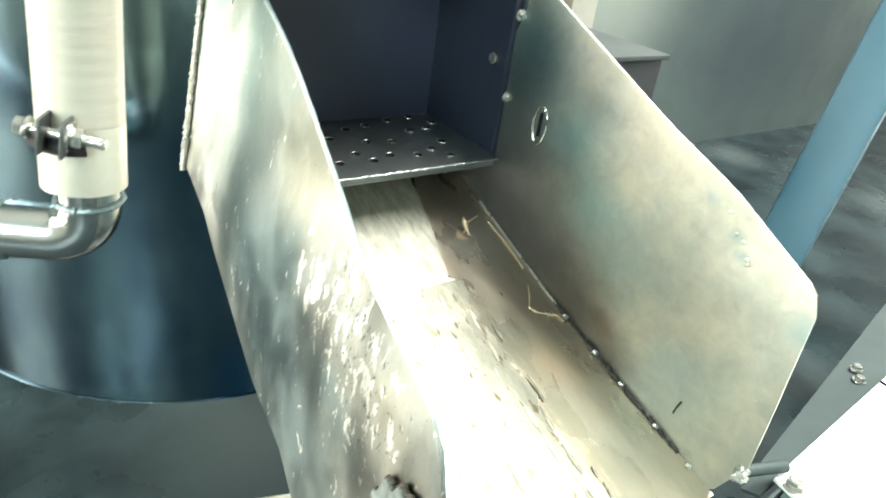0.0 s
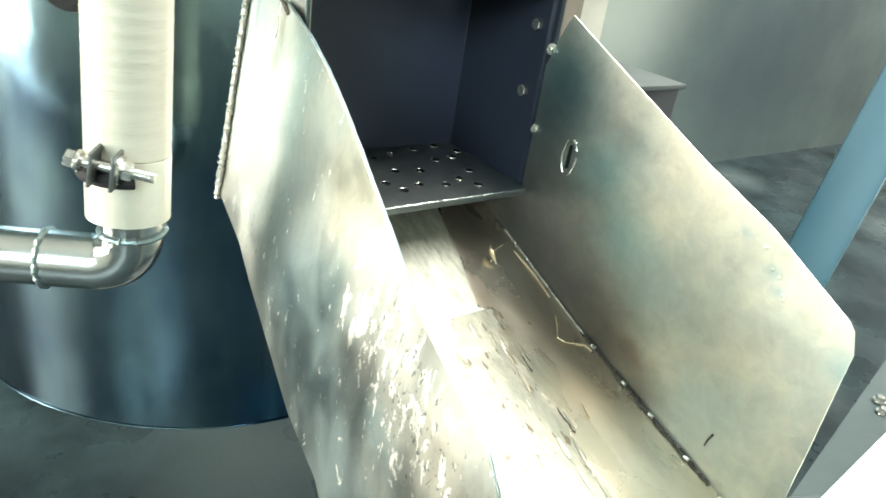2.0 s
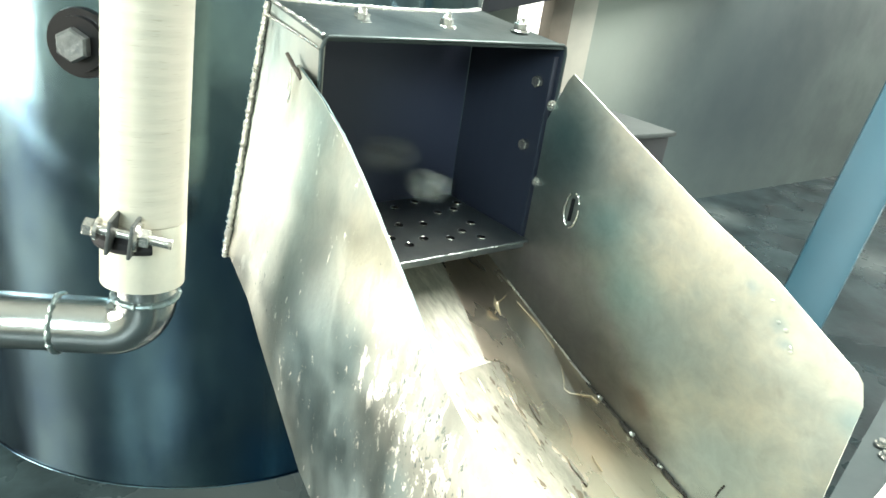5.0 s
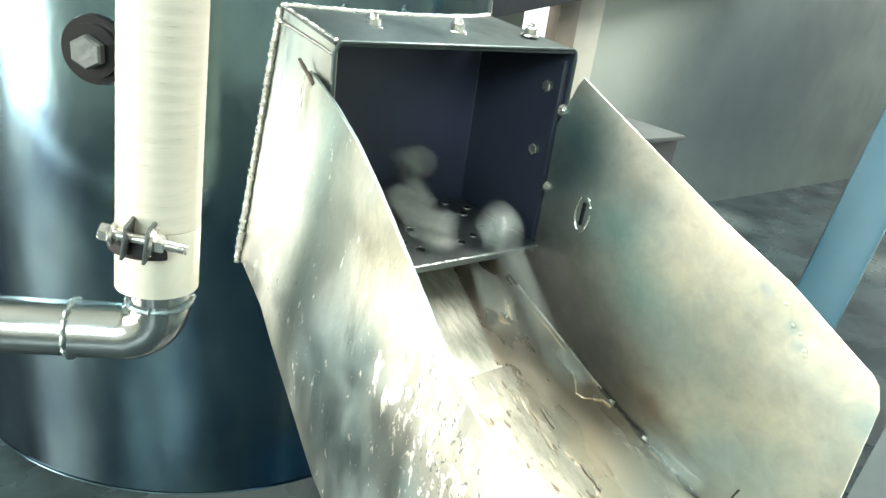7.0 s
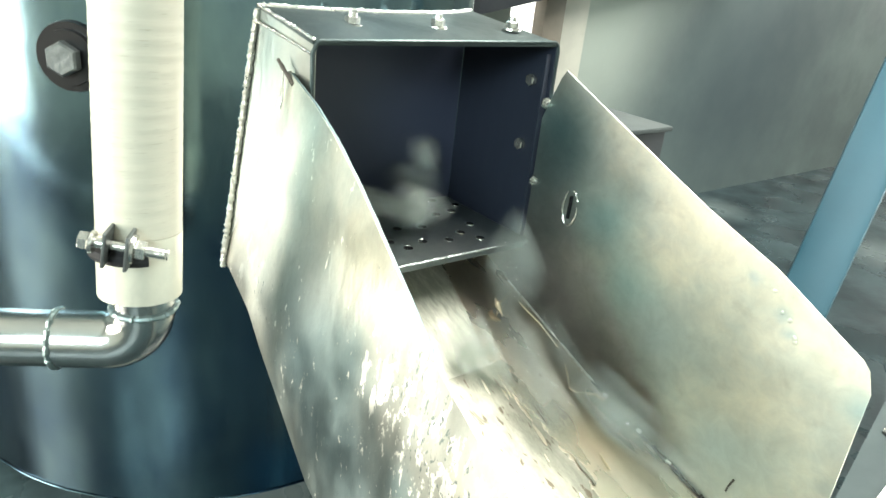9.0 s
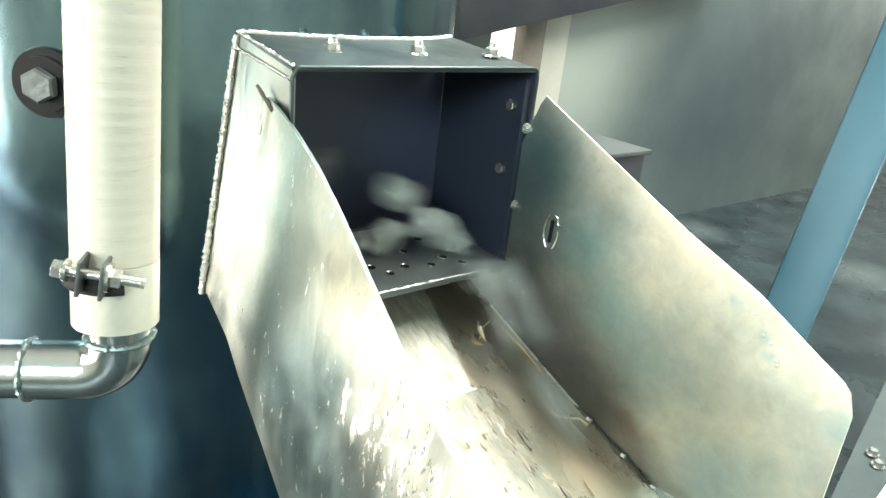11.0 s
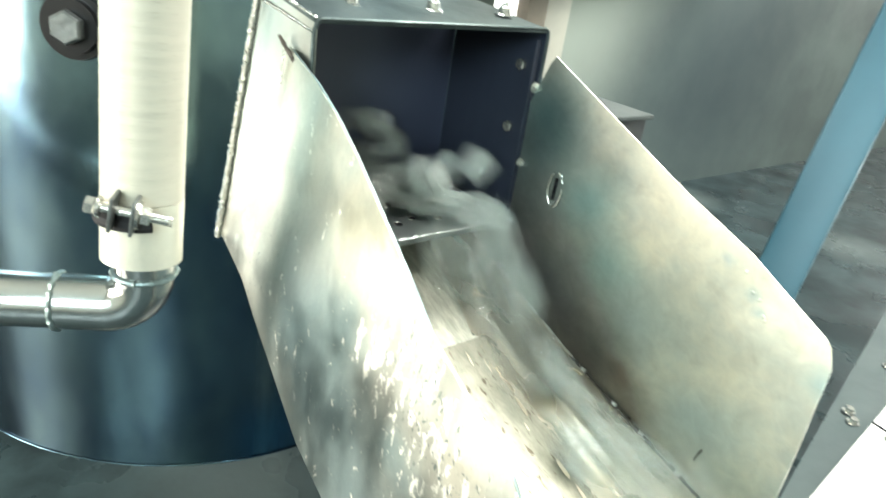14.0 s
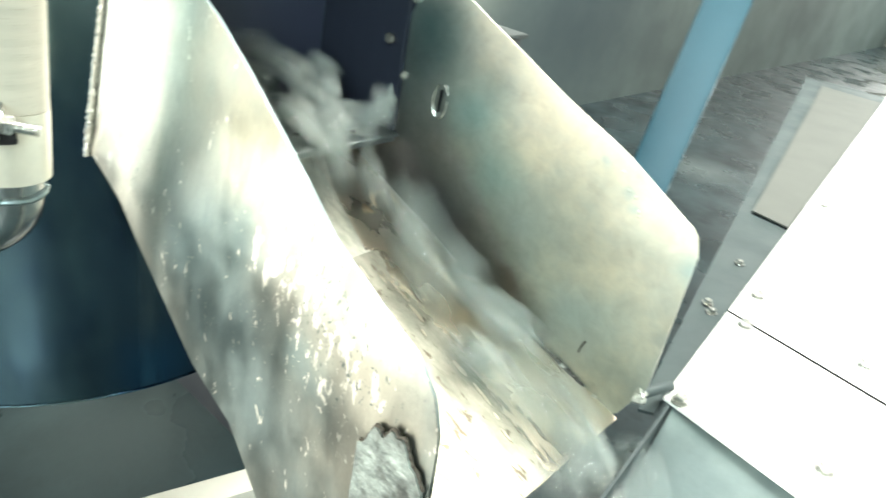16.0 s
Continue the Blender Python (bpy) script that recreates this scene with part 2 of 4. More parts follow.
BLUE = material("blue_enamel_paint", (0.032, 0.108, 0.152), 0.45, 0.0, (0.026, 0.088, 0.125), 10, 0.6, (1, 1, 1), 0.05, 80)
CONCRETE = material("wet_concrete", (0.032, 0.054, 0.06), 0.34, 0.0, (0.005, 0.011, 0.014), 3.2, 1.0, (1, 1, 1), 0.2, 40, 0.16, 3,
                    tone_patches=[((0.62, 1.35, 0), 0.42, (0.075, 0.098, 0.1)), ((4.13, 2.35, 0), 0.3, (0.1, 0.13, 0.132)), ((4.43, 1.43, 0), 0.35, (0.1, 0.13, 0.132))])
# pale by the opening, dark to the right: light falloff painted on
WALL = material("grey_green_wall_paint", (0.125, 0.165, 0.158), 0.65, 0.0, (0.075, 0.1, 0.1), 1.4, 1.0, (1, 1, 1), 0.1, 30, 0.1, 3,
                tone_patches=[((2.95, 2.6, 1.15), 0.95, (0.42, 0.48, 0.43)), ((4.5, 2.6, 0.75), 1.7, (0.03, 0.05, 0.06))])
# unseen walls and ceiling, made pale to bounce fill light
FILL_WALL = material("pale_bounce_wall", (0.55, 0.56, 0.5), 0.7, 0.0, (0.43, 0.45, 0.4), 1.4, 1.0, (1, 1, 1), 0.1, 30, 0.1, 3)
CEIL = material("ceiling_sheet", (0.44, 0.46, 0.43), 0.6, 0.0, (0.32, 0.34, 0.33), 1.2, 0.7)
COLUMN = material("pale_column_paint", (0.5, 0.5, 0.44), 0.5, 0.0, (0.4, 0.41, 0.37), 6, 0.6)
BROWN = material("brown_column", (0.2, 0.18, 0.15), 0.6, 0.0, (0.13, 0.12, 0.1), 8, 0.6)
DARKBOX = material("dark_sheet_steel", (0.03, 0.036, 0.045), 0.45, 0.3, (0.05, 0.055, 0.06), 6, 0.6)
# navy tone stands for the shade inside the steel box
INSIDE = material("navy_inner_shade", (0.018, 0.024, 0.04), 0.55, 0.0, (0.014, 0.019, 0.032), 8, 0.7, (1, 1, 0.3), 0.1, 60)
FLANGE = material("grey_flange_paint", (0.042, 0.062, 0.064), 0.7, 0.0, (0.03, 0.046, 0.05), 7, 0.7, (1, 1, 1), 0.1, 60, 0.1, 8)
DRY = material("ground_dry_steel", (0.32, 0.315, 0.265), 0.44, 1.0, (0.2, 0.205, 0.175), 24, 0.8, (1.5, 0.6, 1), 0.14, 50, 0.1, 30, grain=0.2, grain_scale=90, grain_stretch=(1.4, 0.5, 1),
               flakes=[((0.12, 0.105, 0.08), 75, (1.6, 0.4, 1), 0.59, [])])
DRY_DULL = material("streaked_dry_steel", (0.66, 0.66, 0.58), 0.55, 0.6, (0.42, 0.43, 0.37), 30, 0.9, (2.5, 0.5, 1), 0.2, 50, 0.1, 30, grain=0.25, grain_scale=80, grain_stretch=(2, 0.4, 1))
PALE_CHIP = material("pale_chip", (0.8, 0.68, 0.48), 0.35, 0.5, (0.6, 0.5, 0.36), 60, 0.6)
SOOT = material("sooty_patch", (0.46, 0.53, 0.51), 0.5, 0.8, (0.12, 0.13, 0.125), 38, 1.0, (1, 1, 1), 0.6, 90, speck=0.5)
# lighter navy copy, as the baffle sits deeper in shade
DRUM = material("navy_baffle_shade", (0.043, 0.053, 0.09), 0.5, 0.0, (0.036, 0.044, 0.076), 5, 0.7, (1, 1, 0.2))
MATTE = material("matte_grey_top", (0.07, 0.083, 0.083), 0.95, 0.0, (0.045, 0.055, 0.056), 9, 0.7)
# darker copy of the box steel, standing for its dimly lit top
TOPSTEEL = material("shaded_top_steel", (0.1, 0.125, 0.125), 0.5, 1.0, (0.055, 0.075, 0.08), 16, 0.8, (1, 1, 1), 0.15, 90, 0.1, 12)
# bright colour for modelled glints on the scuffed wall
GLINT = material("scuff_glint", (0.95, 0.95, 0.9), 0.45, 0.5, (0.8, 0.8, 0.74), 40, 0.5)
GLOSSBLACK = material("glossy_black_seal", (0.006, 0.006, 0.007), 0.3)
PALE = material("pale_grey_paint", (0.08, 0.088, 0.08), 0.7, 0.0, (0.06, 0.068, 0.062), 6, 0.6)
PLUG = material("tarnished_plug", (0.15, 0.165, 0.165), 0.45, 0.8, (0.08, 0.09, 0.09), 60, 0.8, (1, 1, 1), 0.2, 200)
ICE = material("clear_wet_ice", (0.78, 0.86, 0.84), 0.12, 0.0, (0.88, 0.91, 0.88), 30, 0.7, (1, 1, 1), 0.35, 70, 0.08, 40, transmission=0.74, ior=1.31)


# ---- mesh helpers ----
def part(name, bm, mat, parent=None, label="", smooth=True):
    bmesh.ops.recalc_face_normals(bm, faces=bm.faces[:])
    me = bpy.data.meshes.new(name)
    bm.to_mesh(me)
    bm.free()
    me.materials.append(mat)
    if smooth:
        for p in me.polygons:
            p.use_smooth = True
        me.set_sharp_from_angle(angle=radians(35))
    ob = new(name, me)
    if parent:
        ob.parent = parent
    if label:
        ob["label"] = label
    return ob


def empty(name, place=(0, 0, 0)):
    ob = new(name)
    ob.empty_display_size = 0.05
    ob.location = place
    return ob


def block(size, m, bevel=0.002, bm=None):
    bm = bm or bmesh.new()
    made = bmesh.ops.create_cube(bm, size=1.0, matrix=m @ Matrix.Diagonal((*size, 1)))
    if bevel:
        edges = list({e for v in made["verts"] for e in v.link_edges})
        bmesh.ops.bevel(bm, geom=edges, offset=bevel, segments=2, affect="EDGES", profile=0.6)
    return bm


def span(x0, x1, y0, y1, z0, z1, bevel=0.002, bm=None):
    return block((x1 - x0, y1 - y0, z1 - z0), pose((x0 + x1) / 2, (y0 + y1) / 2, (z0 + z1) / 2), bevel, bm)


def sheet(point, nu, nv, thick, bm=None):
    """A bent metal sheet: point(u, v) for u, v in 0..1, thickened along its own normals."""
    bm = bm or bmesh.new()
    P = [[Vector(point(i / nu, j / nv)) for j in range(nv + 1)] for i in range(nu + 1)]
    front, back = [], []
    for i in range(nu + 1):
        fr, bk = [], []
        for j in range(nv + 1):
            du = P[min(i + 1, nu)][j] - P[max(i - 1, 0)][j]
            dv = P[i][min(j + 1, nv)] - P[i][max(j - 1, 0)]
            nrm = du.cross(dv)
            nrm = nrm.normalized() if nrm.length > 1e-12 else Vector((0, 0, 1))
            fr.append(bm.verts.new(P[i][j]))
            bk.append(bm.verts.new(P[i][j] - nrm * thick))
        front.append(fr)
        back.append(bk)
    for i in range(nu):
        for j in range(nv):
            bm.faces.new((front[i][j], front[i + 1][j], front[i + 1][j + 1], front[i][j + 1]))
            bm.faces.new((back[i][j], back[i][j + 1], back[i + 1][j + 1], back[i + 1][j]))
    for i in range(nu):
        for j in (0, nv):
            bm.faces.new((front[i][j], front[i + 1][j], back[i + 1][j], back[i][j]))
    for j in range(nv):
        for i in (0, nu):
            bm.faces.new((front[i][j], front[i][j + 1], back[i][j + 1], back[i][j]))
    return bm


def tube(points, radius, sides=20, bm=None, bumpy=0.0, caps=True, seed=1):
    """A round bar along points; bumpy makes it uneven like a weld bead."""
    bm = bm or bmesh.new()
    rnd = random.Random(seed)
    pts = [Vector(p) for p in points]
    rings = []
    side = None
    for i, p in enumerate(pts):
        d = (pts[min(i + 1, len(pts) - 1)] - pts[max(i - 1, 0)]).normalized()
        if side is None:
            side = d.orthogonal().normalized()
        side = (side - d * side.dot(d)).normalized()
        up = d.cross(side)
        r = radius if not callable(radius) else radius(i / max(1, len(pts) - 1))
        r *= 1 + bumpy * rnd.uniform(-1, 1)
        off = (side * rnd.uniform(-1, 1) + up * rnd.uniform(-1, 1)) * r * bumpy * 0.5
        rings.append([bm.verts.new(p + off + (side * math.cos(a) + up * math.sin(a)) * r) for a in [k * math.tau / sides for k in range(sides)]])
    for a, b in zip(rings, rings[1:]):
        for k in range(sides):
            bm.faces.new((a[k], a[(k + 1) % sides], b[(k + 1) % sides], b[k]))
    if caps:
        bm.faces.new(rings[0])
        bm.faces.new(rings[-1])
    return bm


def line(a, b, n):
    a, b = Vector(a), Vector(b)
    return [a.lerp(b, i / n) for i in range(n + 1)]


def weld(name, points, r, parent, seed=1, mat=None):
    pts = [Vector(p) for p in points]
    fine = []
    for a, b in zip(pts, pts[1:]):
        n = max(1, round((b - a).length / 0.002))
        fine += [a.lerp(b, i / n) for i in range(n)]
    return part(name, tube(fine + [pts[-1]], r, 7, bumpy=0.3, seed=seed), mat or WELD, parent)


def towards(place, direction):
    """A pose at place whose z axis points along direction."""
    return Matrix.Translation(place) @ Vector(direction).to_track_quat("Z", "Y").to_matrix().to_4x4()


def hexagon(r, h, m, bm=None):
    bm = bm or bmesh.new()
    made = bmesh.ops.create_cone(bm, cap_ends=True, segments=6, radius1=r, radius2=r, depth=h, matrix=m @ pose(0, 0, h / 2))
    edges = [e for e in {e for v in made["verts"] for e in v.link_edges} if abs((m.inverted() @ e.verts[0].co).z - (m.inverted() @ e.verts[1].co).z) < 1e-6]
    bmesh.ops.bevel(bm, geom=edges, offset=r * 0.12, segments=1, affect="EDGES")
    return bm


def disc(r, h, m, sides=20, bm=None):
    bm = bm or bmesh.new()
    bmesh.ops.create_cone(bm, cap_ends=True, segments=sides, radius1=r, radius2=r * 0.96, depth=h, matrix=m @ pose(0, 0, h / 2))
    return bm


def bolt(name, place, direction, r, parent, stud=0.0, washer=True):
    """A hex bolt head with its washer, and a threaded stud above it where stud is given."""
    m = towards(place, direction)
    bm = bmesh.new()
    if washer:
        disc(r * 1.45, r * 0.25, m, 20, bm)
    hexagon(r, r * 1.0, m @ pose(0, 0, r * 0.25), bm)
    if stud:
        disc(r * 0.58, stud, m @ pose(0, 0, r * 1.25), 14, bm)
        for k in range(int(stud / 0.0022)):
            disc(r * 0.66, 0.0009, m @ pose(0, 0, r * 1.3 + k * 0.0022), 14, bm)
    return part(name, bm, BOLT, parent)


def lerp_table(table, v):
    for (a, p), (b, q) in zip(table, table[1:]):
        if v <= b:
            return p + (q - p) * max(0.0, (v - a) / (b - a))
    return table[-1][1]


# ---- hall ----
FLOOR_Z = 0.0
X0, X1, Y0, Y1, TOP = -4.0, 16.0, -5.0, 2.6, 4.6


def setting(ob, label):
    return tagged(ob, label, kind="structure")


def hall():
    setting(part("floor", span(X0 - 0.3, X1 + 0.3, Y0 - 0.3, Y1 + 0.3, -0.2, FLOOR_Z, 0), CONCRETE, smooth=False), "wet stained grey concrete factory floor")
    bm = bmesh.new()
    for x0, x1, y0, y1 in ((X0 - 0.3, 1.1, Y0 - 0.3, Y1 + 0.3), (3.9, X1 + 0.3, Y0 - 0.3, Y1 + 0.3), (1.1, 3.9, Y0 - 0.3, -1.45), (1.1, 3.9, 1.65, Y1 + 0.3)):
        span(x0, x1, y0, y1, TOP, TOP + 0.15, 0, bm)
    setting(part("ceiling", bm, CEIL, smooth=False), "unseen grey sheet ceiling with a skylight opening, paled to bounce fill")

    def pierced(name, axis, at, lo, hi, hole, label, mat=FILL_WALL):
        a0, a1, z0, z1 = hole
        bm = bmesh.new()
        for p, q, r, s in ((lo, a0, 0, TOP), (a1, hi, 0, TOP), (a0, a1, 0, z0), (a0, a1, z1, TOP)):
            if q - p > 0.01 and s - r > 0.01:
                if axis == "x":
                    span(at, at + 0.2, p, q, r, s, 0, bm)
                else:
                    span(p, q, at, at + 0.2, r, s, 0, bm)
        return setting(part(name, bm, mat, smooth=False), label)

    pierced("wall_west", "x", X0 - 0.2, -0.8, Y1, (0.7, 2.5, 0.15, 3.5), "unseen wall with an open doorway, paled to bounce fill")
    # the high opening is made up for the fill lamp
    pierced("wall_west_2", "x", X0 - 0.2, Y0, -0.8, (-3.9, -1.3, 2.4, 3.6), "unseen wall with a high opening, paled to bounce fill")
    pierced("wall_east", "x", X1, Y0, Y1, (-2.1, 2.5, 2.8, 4.4), "unseen wall with a high opening, paled to bounce fill")
    setting(part("wall_south", span(X0, X1, Y0 - 0.2, Y0, 0, TOP, 0), FILL_WALL, smooth=False), "plain unseen wall, paled to bounce fill")
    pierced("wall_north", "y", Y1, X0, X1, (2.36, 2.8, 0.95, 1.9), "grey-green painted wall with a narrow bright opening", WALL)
    setting(part("trim", span(2.64, 2.835, Y1 - 0.05, Y1 - 0.003, 0, TOP, 0.004), COLUMN), "pale painted column on the wall")
    setting(part("trim", span(2.505, 2.636, Y1 - 0.08, Y1 - 0.003, 0, TOP, 0.004), BROWN), "brown painted column on the wall")
    beam = block((2.0, 0.1, 0.5), pose(3.0, Y1 - 0.14, 1.325, 0, -11.5, 0) @ pose(0, 0, 0.25), 0.004)
    setting(part("trim", beam, DARKBOX), "dark sloping steel beam along the wall")
    glow = bpy.data.materials.new("daylight_outside")
    glow.use_nodes = True
    shader = glow.node_tree.nodes["Principled BSDF"]
    shader.inputs["Emission Color"].default_value = (1, 0.97, 0.9, 1)
    shader.inputs["Emission Strength"].default_value = 2.5
    setting(part("backdrop", span(2.0, 4.0, Y1 + 0.6, Y1 + 0.62, 0.5, 2.4, 0), glow, smooth=False), "bright daylight outside the narrow opening")


hall()

# ---- ice machine ----
TC, TR, TB, TT = Vector((0.408, 1.10)), 0.376, 0.69, 2.3
BOX_Z, PLATE_Z, FRONT = 1.275, 1.035, 0.64


def on_tank(x, z, out=0.0):
    r = TR + out
    return Vector((x, TC.y - math.sqrt(r * r - (x - TC.x) ** 2), z))


def ice_machine():
    root = tagged(empty("ice_machine", (0, 0, 0)), "round brushed stainless steel ice machine with a welded discharge box", "ice machine")
    a0 = math.atan2(on_tank(0.33, 0).y - TC.y, 0.33 - TC.x)
    a1 = math.atan2(on_tank(0.648, 0).y - TC.y, 0.648 - TC.x)

    def arc(f, g, z0, z1):
        def point(u, v):
            a = f + (g - f) * u
            return (TC.x + TR * math.cos(a), TC.y + TR * math.sin(a), z0 + (z1 - z0) * v)
        return point

    bm = sheet(arc(a1, a0 + math.tau, TB, TT), 72, 12, 0.004)
    sheet(arc(a0, a1, TB, PLATE_Z - 0.012), 24, 4, 0.004, bm)
    sheet(arc(a0, a1, BOX_Z, TT), 24, 1, 0.004, bm)
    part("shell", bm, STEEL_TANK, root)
    rim = [(TC.x + (TR + 0.001) * math.cos(a), TC.y + (TR + 0.001) * math.sin(a), TB) for a in [k * math.tau / 90 for k in range(91)]]
    part("bottom_rim", tube(rim, 0.0012, 8), STEEL_TANK, root)
    part("lid", disc(TR + 0.012, 0.03, pose(TC.x, TC.y, TT), 64), TOPSTEEL, root)
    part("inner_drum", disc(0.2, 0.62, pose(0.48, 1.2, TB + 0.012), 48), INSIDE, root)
    part("inner_baffle", span(0.368, 0.655, 0.811, 0.817, PLATE_Z - 0.03, BOX_Z - 0.001, 0.001), DRUM, root, "inner baffle plate, the dim inside's navy in its colour")
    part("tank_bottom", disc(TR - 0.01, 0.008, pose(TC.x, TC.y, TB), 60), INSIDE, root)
    for x, y, tx, ty in ((-0.4, 1.1, 0.05, 1.1), (0.8, 1.8, 0.62, 1.46)):
        part("support_column", span(x - 0.05, x + 0.05, y - 0.05, y + 0.05, FLOOR_Z, 1.52, 0.004), DARKBOX, root)
        part("support_arm", tube(line((x, y, 1.489), (tx, ty, 1.489), 2), 0.03, 12), DARKBOX, root)
    # round boss with its hex plug on the shell
    p = on_tank(0.168, 1.236)
    nrm = Vector((p.x - TC.x, p.y - TC.y, 0)).normalized()
    seal = disc(0.034, 0.006, towards(p, nrm), 32)
    disc(0.027, 0.012, towards(p, nrm), 32, seal)
    boss = part("boss", seal, GLOSSBLACK, root, "dark rubber sealing boss")
    plug = bmesh.new()
    hexagon(0.0165, 0.012, towards(p + nrm * 0.012, nrm), plug)
    part("plug", plug, PLUG, boss, "hexagonal steel plug")

    # welded discharge box
    sides = bmesh.new()
    bl, fl = on_tank(0.285, 0), Vector((0.333, FRONT, 0))
    br, fr = on_tank(0.652, 0), Vector((0.65, FRONT, 0))
    tl = on_tank(0.322, 0)

    def skew(u, v):
        b = bl.lerp(tl, v)
        return (b.x + (fl.x - b.x) * u, b.y + (fl.y - b.y) * u, 1.02 + (BOX_Z + 0.02 * (1 - u) - 1.02) * v)
    sheet(skew, 8, 8, 0.004, sides)
    part("box_side", sides, STEEL_BOX, root)
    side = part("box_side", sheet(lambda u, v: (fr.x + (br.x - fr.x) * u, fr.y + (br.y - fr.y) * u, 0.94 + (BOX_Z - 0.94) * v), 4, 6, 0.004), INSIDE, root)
    top = bmesh.new()

    def roof(u, v):
        f = fl.lerp(fr, u)
        b = on_tank(tl.x + (br.x - tl.x) * u, 0)
        q = f.lerp(b, v)
        return (q.x, q.y, BOX_Z + 0.003 + (0.02 - 0.004 * u) * v)
    sheet(roof, 20, 4, 0.004, top)
    cover = part("box_top", top, TOPSTEEL, root)
    part("rim", tube([(0.333, FRONT, 1.02), (0.333, FRONT, 1.268), (0.337, FRONT, 1.276), (0.34, FRONT, 1.278), (0.643, FRONT, 1.279), (0.648, FRONT, 1.276), (0.65, FRONT, 1.268), (0.648, FRONT, 0.95)], 0.0022, 8), TOPSTEEL, root)
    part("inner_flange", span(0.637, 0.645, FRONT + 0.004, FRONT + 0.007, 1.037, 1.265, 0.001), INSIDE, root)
    weld("weld", [bl.lerp(tl, k / 88) + Vector((-0.002, -0.002, 1.02 + 0.00312 * k)) for k in range(89)], 0.0032, root, 3)
    weld("weld", [on_tank(0.322 + 0.33 * k / 80, BOX_Z + 0.023 - 0.004 * k / 80, 0.002) for k in range(81)], 0.0022, root, 4)
    weld("weld", line((tl.x, tl.y, BOX_Z + 0.023), (0.335, FRONT, BOX_Z + 0.004), 30), 0.0018, root, 5, BOLT)
    weld("weld", line((tl.x - 0.004, tl.y, BOX_Z + 0.009), (0.3315, FRONT, BOX_Z - 0.008), 30), 0.0014, root, 6, BOLT)
    for x in (0.402, 0.509, 0.618):
        bolt("bolt", (x, 0.69, BOX_Z + 0.0105), (0, 0, 1), 0.0078, cover, 0.005)
    for y, z in ((0.668, 1.231), (0.672, 1.151)):
        bolt("bolt", (0.646, y, z), (-1, 0, 0), 0.0075, side, 0, False)
    for z in (1.209, 1.113):
        bolt("bolt", (0.642, FRONT - 0.001, z), (-0.2, -1, 0), 0.0047, side, 0.003)
    # perforated plate with a folded front lip
    plate = bmesh.new()
    span(0.325, 0.644, 0.634, 0.8105, PLATE_Z - 0.004, PLATE_Z, 0.0015, plate)
    span(0.325, 0.632, 0.631, 0.635, PLATE_Z - 0.008, PLATE_Z + 0.001, 0.0015, plate)
    perf = part("perforated_plate", plate, PERF, root, "perforated steel plate with a folded lip")
    weld("weld", line((0.33, 0.631, PLATE_Z), (0.632, 0.631, PLATE_Z), 60), 0.0018, perf, 8, PERF)
    spots = [(0.483, 0.672), (0.511, 0.682), (0.545, 0.673), (0.574, 0.687), (0.586, 0.662), (0.604, 0.706), (0.472, 0.696), (0.505, 0.729), (0.538, 0.722),
             (0.582, 0.751), (0.611, 0.755), (0.533, 0.784), (0.573, 0.795), (0.611, 0.8), (0.501, 0.777), (0.632, 0.774), (0.44, 0.675), (0.41, 0.69),
             (0.38, 0.672), (0.435, 0.715), (0.4, 0.725), (0.465, 0.75), (0.43, 0.765), (0.46, 0.8), (0.39, 0.78), (0.36, 0.71)]
    for x, y in spots:
        bm = tube([(x + 0.0058 * math.cos(a), y + 0.0058 * math.sin(a), PLATE_Z + 0.0003) for a in [k * math.tau / 14 + 2.6 + x * 9 for k in range(8)]], 0.001, 6)
        ring = part("hole_edge", bm, BOLT, perf)
        part("hole", disc(0.0056, 0.0012, pose(x, y, PLATE_Z - 0.0004), 14), HOLE, ring)
    part("back_panel", span(0.37, 0.642, 0.735, 0.739, 0.94, PLATE_Z - 0.006, 0.001), STEEL_BOX, root)
    return root


ice_machine()


# ---- chute ----
def floor_z(y):
    return lerp_table(((0.0, 0.765), (0.237, 0.833), (0.5, 0.909), (0.66, 0.968), (0.9, 1.06)), y)


def wall_x(z):
    return lerp_table(((0.6, 0.284), (0.9, 0.284), (0.97, 0.2855), (1.03, 0.2905), (1.08, 0.3005), (1.12, 0.309), (1.18, 0.3178), (1.26, 0.327)), z)


